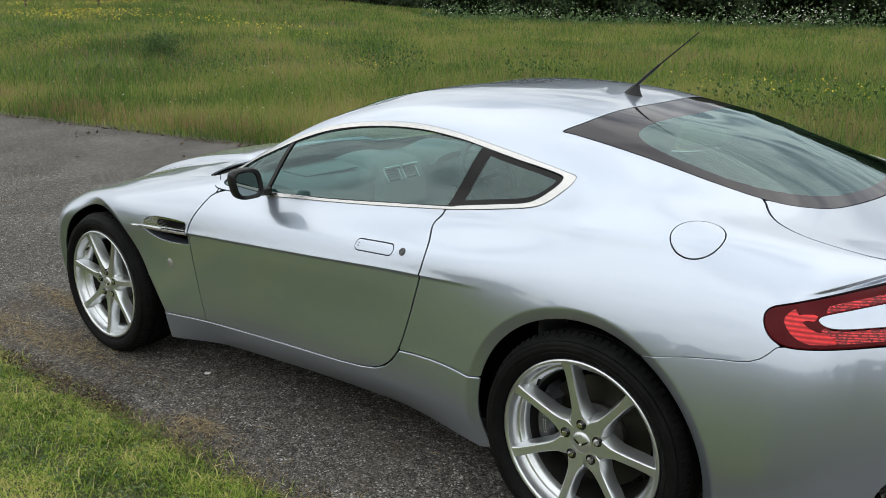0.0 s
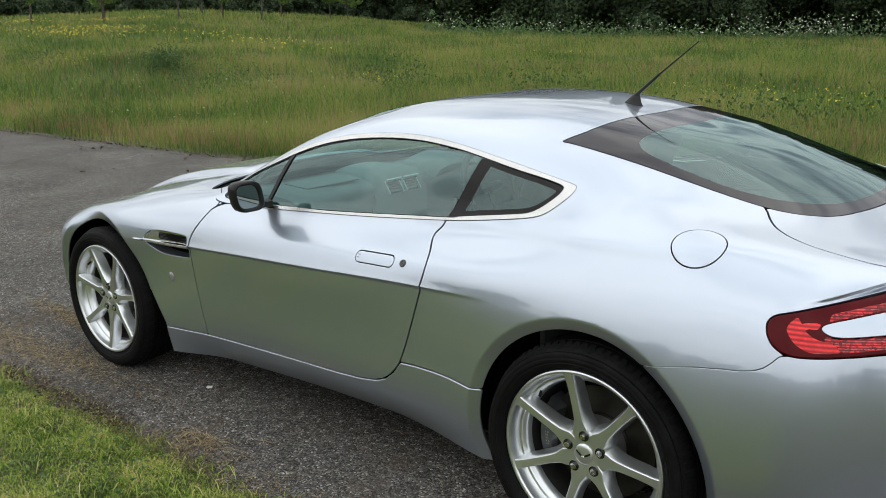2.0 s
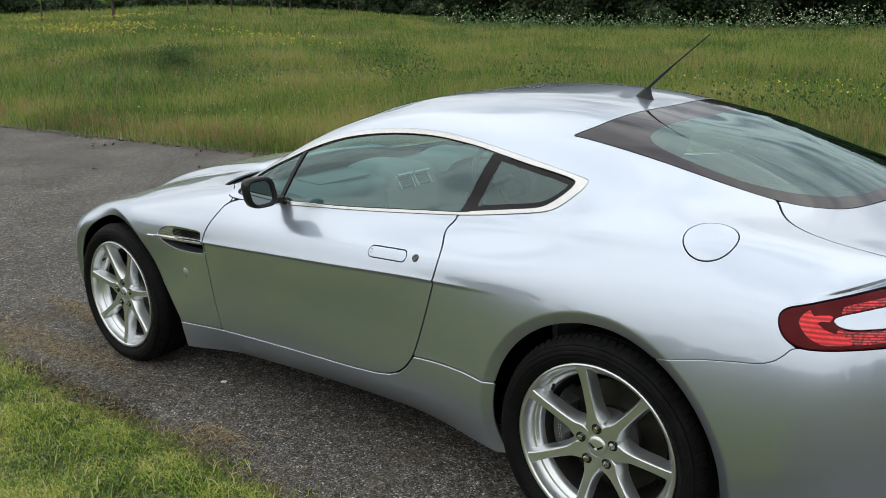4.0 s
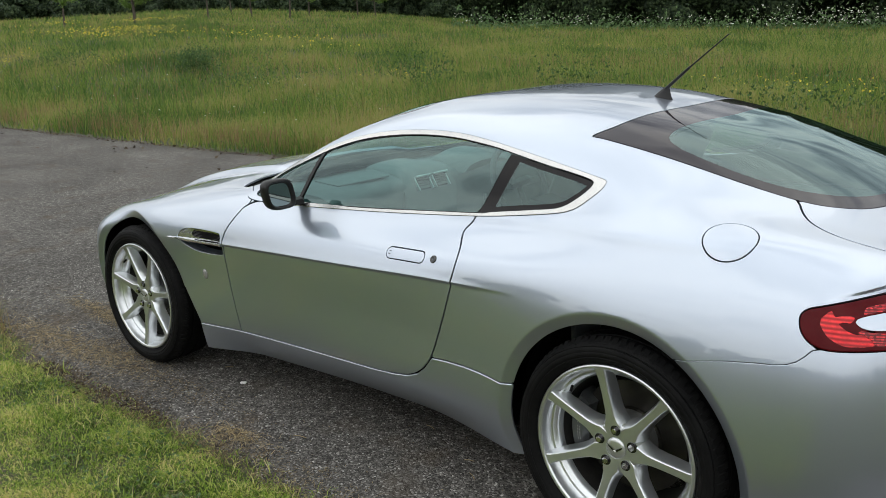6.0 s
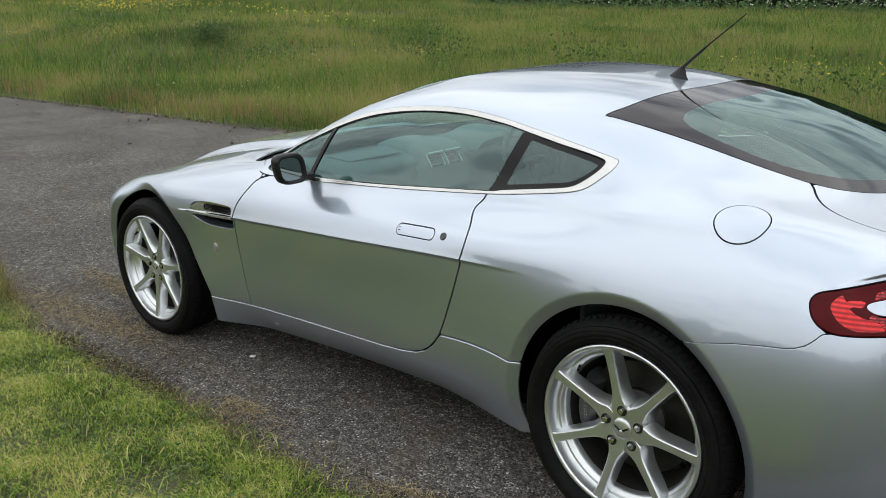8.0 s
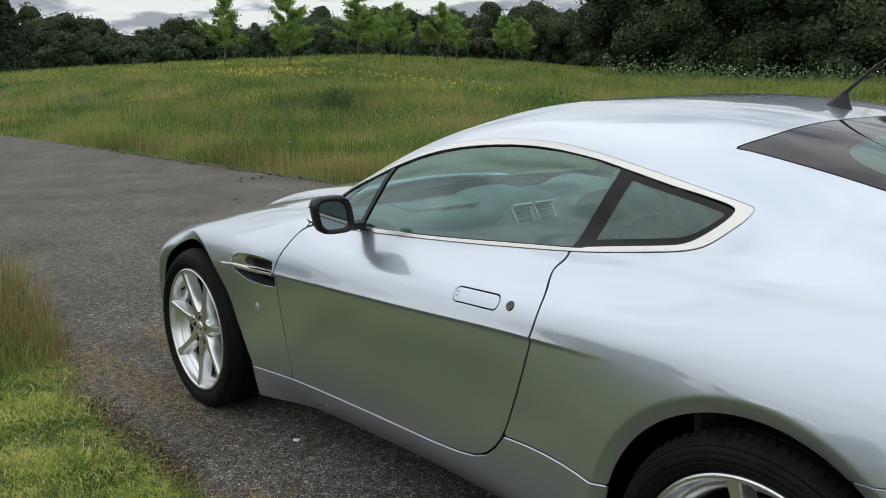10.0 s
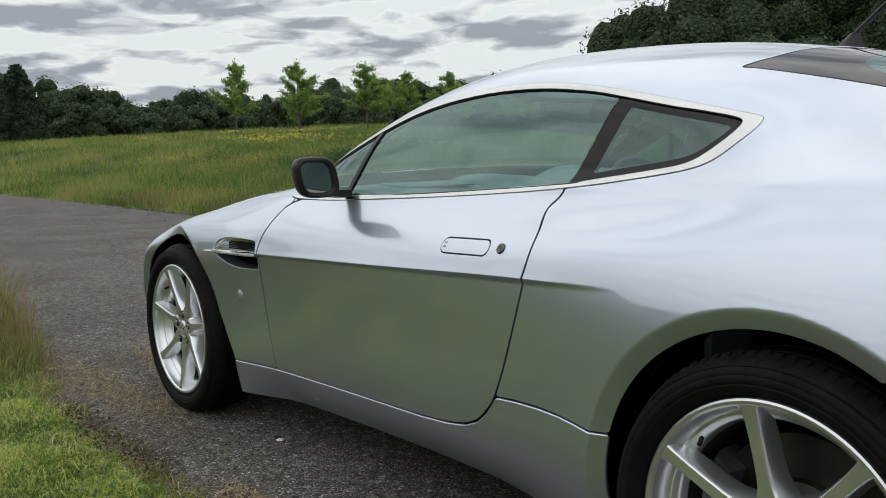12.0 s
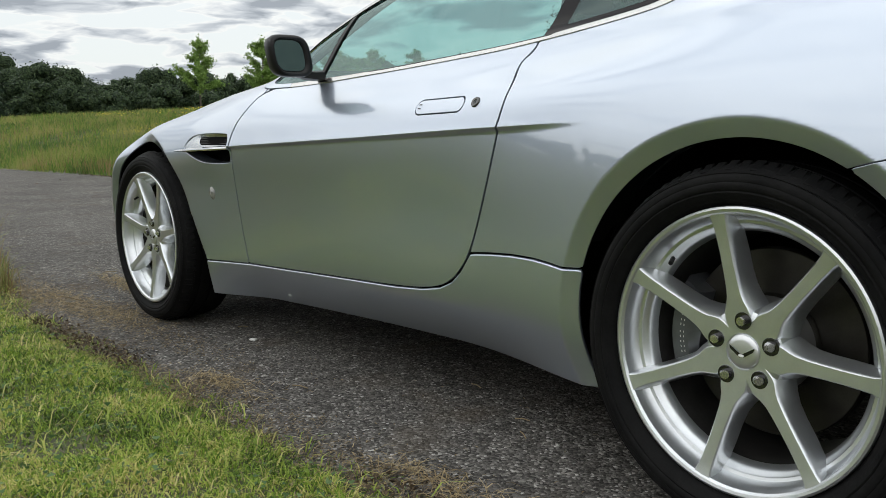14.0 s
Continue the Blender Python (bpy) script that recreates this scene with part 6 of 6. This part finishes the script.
def wood(name, az0, az1, near, depth, tops, count, leaves, size, material, label, seed, lumps=(15, 24)):
    """A belt of trees as one mass: rounded crowns of many lobes, behind one another, to a given skyline in degrees."""
    r = np.random.default_rng(seed)
    ball = bmesh.new()
    bmesh.ops.create_icosphere(ball, subdivisions=2, radius=1)
    unit = np.array([v.co[:] for v in ball.verts])
    tri = np.array([[v.index for v in f.verts] for f in ball.faces])
    ball.free()
    pts, ways, core, faces, size_of = [], [], [], [], []
    base = 0
    for k in range(count):
        a = az0 + (az1 - az0) * (k + r.uniform(-.4, 1.4)) / count
        row = r.random() ** .7
        d = near + depth * row
        x, y = MIDDLE[0] + d * math.cos(radians(a)), MIDDLE[1] + d * math.sin(radians(a))
        z = float(ground_height(np.array([x]), np.array([y]))[0]) if y > 4.2 else 0.0
        full = d * math.tan(radians(float(np.interp(a, tops[0], tops[1])))) + .8 - z
        h = full * (r.uniform(.50, .80) if row < .45 else r.uniform(.80, 1.03))
        wide = min(h * r.uniform(.85, 1.25), 15.0)
        m = r.integers(*lumps)
        lobes = r.normal(0, 1, (m, 3))
        lobes /= np.linalg.norm(lobes, axis=1, keepdims=True)
        lobes *= r.uniform(.25, .66, (m, 1))
        lobes[: m // 3, 2] = -r.uniform(.3, .85, m // 3)
        rad = r.uniform(.24, .40, m)
        scale = np.array([wide / 2, wide / 2, h / 2])
        mid = np.array([x, y, z + h / 2])
        for c, q in zip(lobes, rad):
            bump = 1 + .10 * np.sin(unit * r.uniform(3, 6, 3) + r.uniform(0, 6, 3)).sum(1, keepdims=True)
            core.append(mid + (c + unit * q * .88 * bump) * scale)
            faces.append(tri + base)
            base += len(unit)
        pick = r.integers(0, m, leaves)
        n = r.normal(0, 1, (leaves, 3))
        n /= np.linalg.norm(n, axis=1, keepdims=True)
        pts.append(mid + (lobes[pick] + n * (rad[pick] * r.uniform(.84, 1.20, leaves))[:, None]) * scale)
        ways.append(n)
        size_of.append(np.full(leaves, size))
    ob = cards(name, np.concatenate(pts), np.concatenate(size_of), material, label, "woods", 0, seed, facing=np.concatenate(ways))
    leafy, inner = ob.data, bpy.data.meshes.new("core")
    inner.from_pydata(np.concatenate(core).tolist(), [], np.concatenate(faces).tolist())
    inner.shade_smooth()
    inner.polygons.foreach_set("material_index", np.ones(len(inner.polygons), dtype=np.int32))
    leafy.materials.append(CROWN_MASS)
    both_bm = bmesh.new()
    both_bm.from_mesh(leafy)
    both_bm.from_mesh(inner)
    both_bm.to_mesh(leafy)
    both_bm.free()
    bpy.data.meshes.remove(inner)
    return ob


FAR_TOPS = ([126, 147.5, 150.7, 155.5, 158, 161, 162.5, 163.8, 164.5, 165.3, 167.2, 178], [5.2, 4.9, 4.6, 4.35, 4.6, 4.45, 5.0, 5.15, 4.6, 5.0, 5.7, 5.6])
NEAR_TOPS = ([84, 110, 124, 128.5, 130], [14.5, 14.0, 13.5, 10.4, 8.4])
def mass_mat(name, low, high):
    """The inside of a crown: leaf clusters lighter, shade painted into the hollows between them."""
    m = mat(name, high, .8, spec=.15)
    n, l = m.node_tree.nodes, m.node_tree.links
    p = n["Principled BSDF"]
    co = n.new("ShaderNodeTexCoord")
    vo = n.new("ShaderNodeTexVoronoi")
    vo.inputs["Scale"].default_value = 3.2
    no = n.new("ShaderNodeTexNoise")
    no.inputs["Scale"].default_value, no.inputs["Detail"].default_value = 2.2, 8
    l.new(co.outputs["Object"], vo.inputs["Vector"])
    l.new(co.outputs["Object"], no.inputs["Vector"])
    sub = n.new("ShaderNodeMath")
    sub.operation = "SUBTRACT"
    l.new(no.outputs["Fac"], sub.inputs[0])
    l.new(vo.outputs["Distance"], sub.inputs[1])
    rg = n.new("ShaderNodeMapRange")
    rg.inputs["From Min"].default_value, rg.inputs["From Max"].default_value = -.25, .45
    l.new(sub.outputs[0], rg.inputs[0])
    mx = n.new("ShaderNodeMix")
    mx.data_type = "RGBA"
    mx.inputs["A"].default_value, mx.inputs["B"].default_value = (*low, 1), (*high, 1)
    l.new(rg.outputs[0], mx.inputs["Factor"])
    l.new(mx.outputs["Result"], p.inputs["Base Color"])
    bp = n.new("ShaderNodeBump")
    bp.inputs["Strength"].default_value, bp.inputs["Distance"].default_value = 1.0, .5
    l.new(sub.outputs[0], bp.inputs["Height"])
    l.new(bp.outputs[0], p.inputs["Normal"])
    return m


# the dark colour is the painted shade deep in the crowns
CROWN_MASS = mass_mat("crown_mass_painted_shade", (.014, .026, .013), (.072, .104, .046))
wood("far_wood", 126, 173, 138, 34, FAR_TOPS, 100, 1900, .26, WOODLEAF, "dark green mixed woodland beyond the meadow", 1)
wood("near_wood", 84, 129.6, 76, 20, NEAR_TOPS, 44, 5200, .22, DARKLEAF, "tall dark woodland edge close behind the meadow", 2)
# never in view: added so that bumper and doors reflect a dark skyline
wood("unseen_reflected_wood", 180, 440, 95, 25, ([180, 225, 260, 290, 320, 350, 400, 440], [4, 4.5, 6.0, 6.0, 9.0, 13.0, 13.5, 13.0]), 130, 150, .6, DARKLEAF, "unseen dark woodland behind the viewpoint, added to darken the car's reflections", 3, (8, 12))


def umbels():
    """Cow parsley and bramble along the foot of the near wood."""
    r = np.random.default_rng(9)
    a = np.radians(r.uniform(92, 131, 520))
    d = r.normal(72.5, 1.6, 520)
    x, y = MIDDLE[0] + d * np.cos(a), MIDDLE[1] + d * np.sin(a)
    more = r.normal(0, 1, (240, 2)) * (3.5, 1.2) + (-20, 62)
    x, y = np.concatenate([x, more[:, 0]]), np.concatenate([y, more[:, 1]])
    z = ground_height(x, y) + r.uniform(.5, 1.3, len(x)) + np.concatenate([np.zeros(520), r.uniform(0, .9, 240)])
    cards("cow_parsley", np.stack([x, y, z], 1), .085, WHITE, "white cow parsley along the wood's edge", "flowers", .7, 21)
    a = np.radians(r.uniform(90, 131, 9000))
    d = r.normal(73.5, 1.5, 9000)
    x, y = MIDDLE[0] + d * np.cos(a), MIDDLE[1] + d * np.sin(a)
    z = ground_height(x, y) + np.minimum(r.exponential(.45, len(x)), 2.0) * (.4 + 1.2 * smooth_noise(x, y, .25, 81))
    cards("bramble_edge", np.stack([x, y, z], 1), .13, WEED, "rough green undergrowth at the wood's edge", "undergrowth", 0, 22)


umbels()


def young_tree(az, dist, height, seed, spread=.33):
    """A planted young tree: straight tapered trunk, rising limbs, and leaves in clumps along them."""
    r = np.random.default_rng(seed)
    x, y = MIDDLE[0] + dist * math.cos(radians(az)), MIDDLE[1] + dist * math.sin(radians(az))
    z = float(ground_height(np.array([x]), np.array([y]))[0])
    tree = tagged(new("young_tree"), "slender young green tree standing in the meadow", "tree", "young trees in the meadow")
    tree.location = (x, y, z)
    lean = r.normal(0, .03, 2)
    n = 9
    trunk = [(lean[0] * t * height, lean[1] * t * height, height * .96 * t) for t in np.linspace(0, 1, n)]
    part("trunk", tube(trunk, .1, 8, [max(.012, .085 * (1 - t) ** .8 * height / 5.6) for t in np.linspace(0, 1, n)]), BARK, tree)
    clumps = []
    for k in range(34):
        t = .27 + .67 * (k + r.random()) / 34
        a = r.uniform(0, 6.283)
        reach = height * spread * float(np.interp(t, [.20, .36, .55, .75, 1], [.85, 1.0, .80, .48, .18])) * r.uniform(.5, 1.2)
        base = Vector((lean[0] * t * height, lean[1] * t * height, height * t))
        tip = base + Vector((math.cos(a) * reach, math.sin(a) * reach, reach * r.uniform(.30, .75)))
        part("limb", tube([base, (base + tip) / 2 + Vector((0, 0, -.04 * reach)), tip], .02, 5, [.022, .015, .006]), BARK, tree)
        m = int(60 + 170 * reach)
        s = r.uniform(.30, 1.06, m)[:, None]
        q = np.array(base) * (1 - s) + np.array(tip) * s + r.normal(0, 1, (m, 3)) * (.13, .13, .10) * (.5 + .6 * s)
        clumps.append(q)
    top = np.array(trunk[-1]) + r.normal(0, 1, (90, 3)) * (.10, .10, .28) - (0, 0, .15)
    clumps.append(top)
    cards("crown", np.concatenate(clumps), .085, YOUNGLEAF, "", "", 0, seed, tree, "")
    return tree


young_tree(154.2, 70, 5.7, 1)
young_tree(150.3, 72, 5.8, 2)
young_tree(150.2, 82, 3.8, 3, .42)
young_tree(146.0, 70, 5.4, 4)
young_tree(143.4, 78, 5.2, 5)
young_tree(141.1, 80, 5.3, 6)
young_tree(139.9, 92, 4.8, 7)
young_tree(144.6, 96, 5.0, 8)
young_tree(136.9, 95, 5.0, 9)
young_tree(135.8, 98, 4.9, 10)


def conifer(az, dist, height, width, seed):
    """A dark fir: tiers of drooping branches on a straight trunk."""
    r = np.random.default_rng(seed)
    x, y = MIDDLE[0] + dist * math.cos(radians(az)), MIDDLE[1] + dist * math.sin(radians(az))
    z = float(ground_height(np.array([x]), np.array([y]))[0])
    tree = tagged(new("fir_tree"), "dark green pointed fir at the meadow's edge", "tree")
    tree.location = (x, y, z)
    part("trunk", tube([(0, 0, 0), (0, 0, height * .5), (0, 0, height * .98)], .1, 8, [.20, .12, .02]), BARK, tree)
    pts = []
    for k in range(170):
        t = r.uniform(.03, .98) ** .9
        a = r.uniform(0, 6.283)
        reach = width / 2 * (1 - t) ** .60 * r.uniform(.6, 1.15)
        s = r.uniform(.15, 1, 60)[:, None]
        tip = np.array([math.cos(a) * reach, math.sin(a) * reach, -reach * .22])
        pts.append(np.array([0, 0, t * height]) + tip * s + r.normal(0, .12, (60, 3)))
    cards("crown", np.concatenate(pts), .17, CONIFER, "", "", 0, seed, tree, "")


conifer(166.6, 105, 8.3, 8.6, 31)
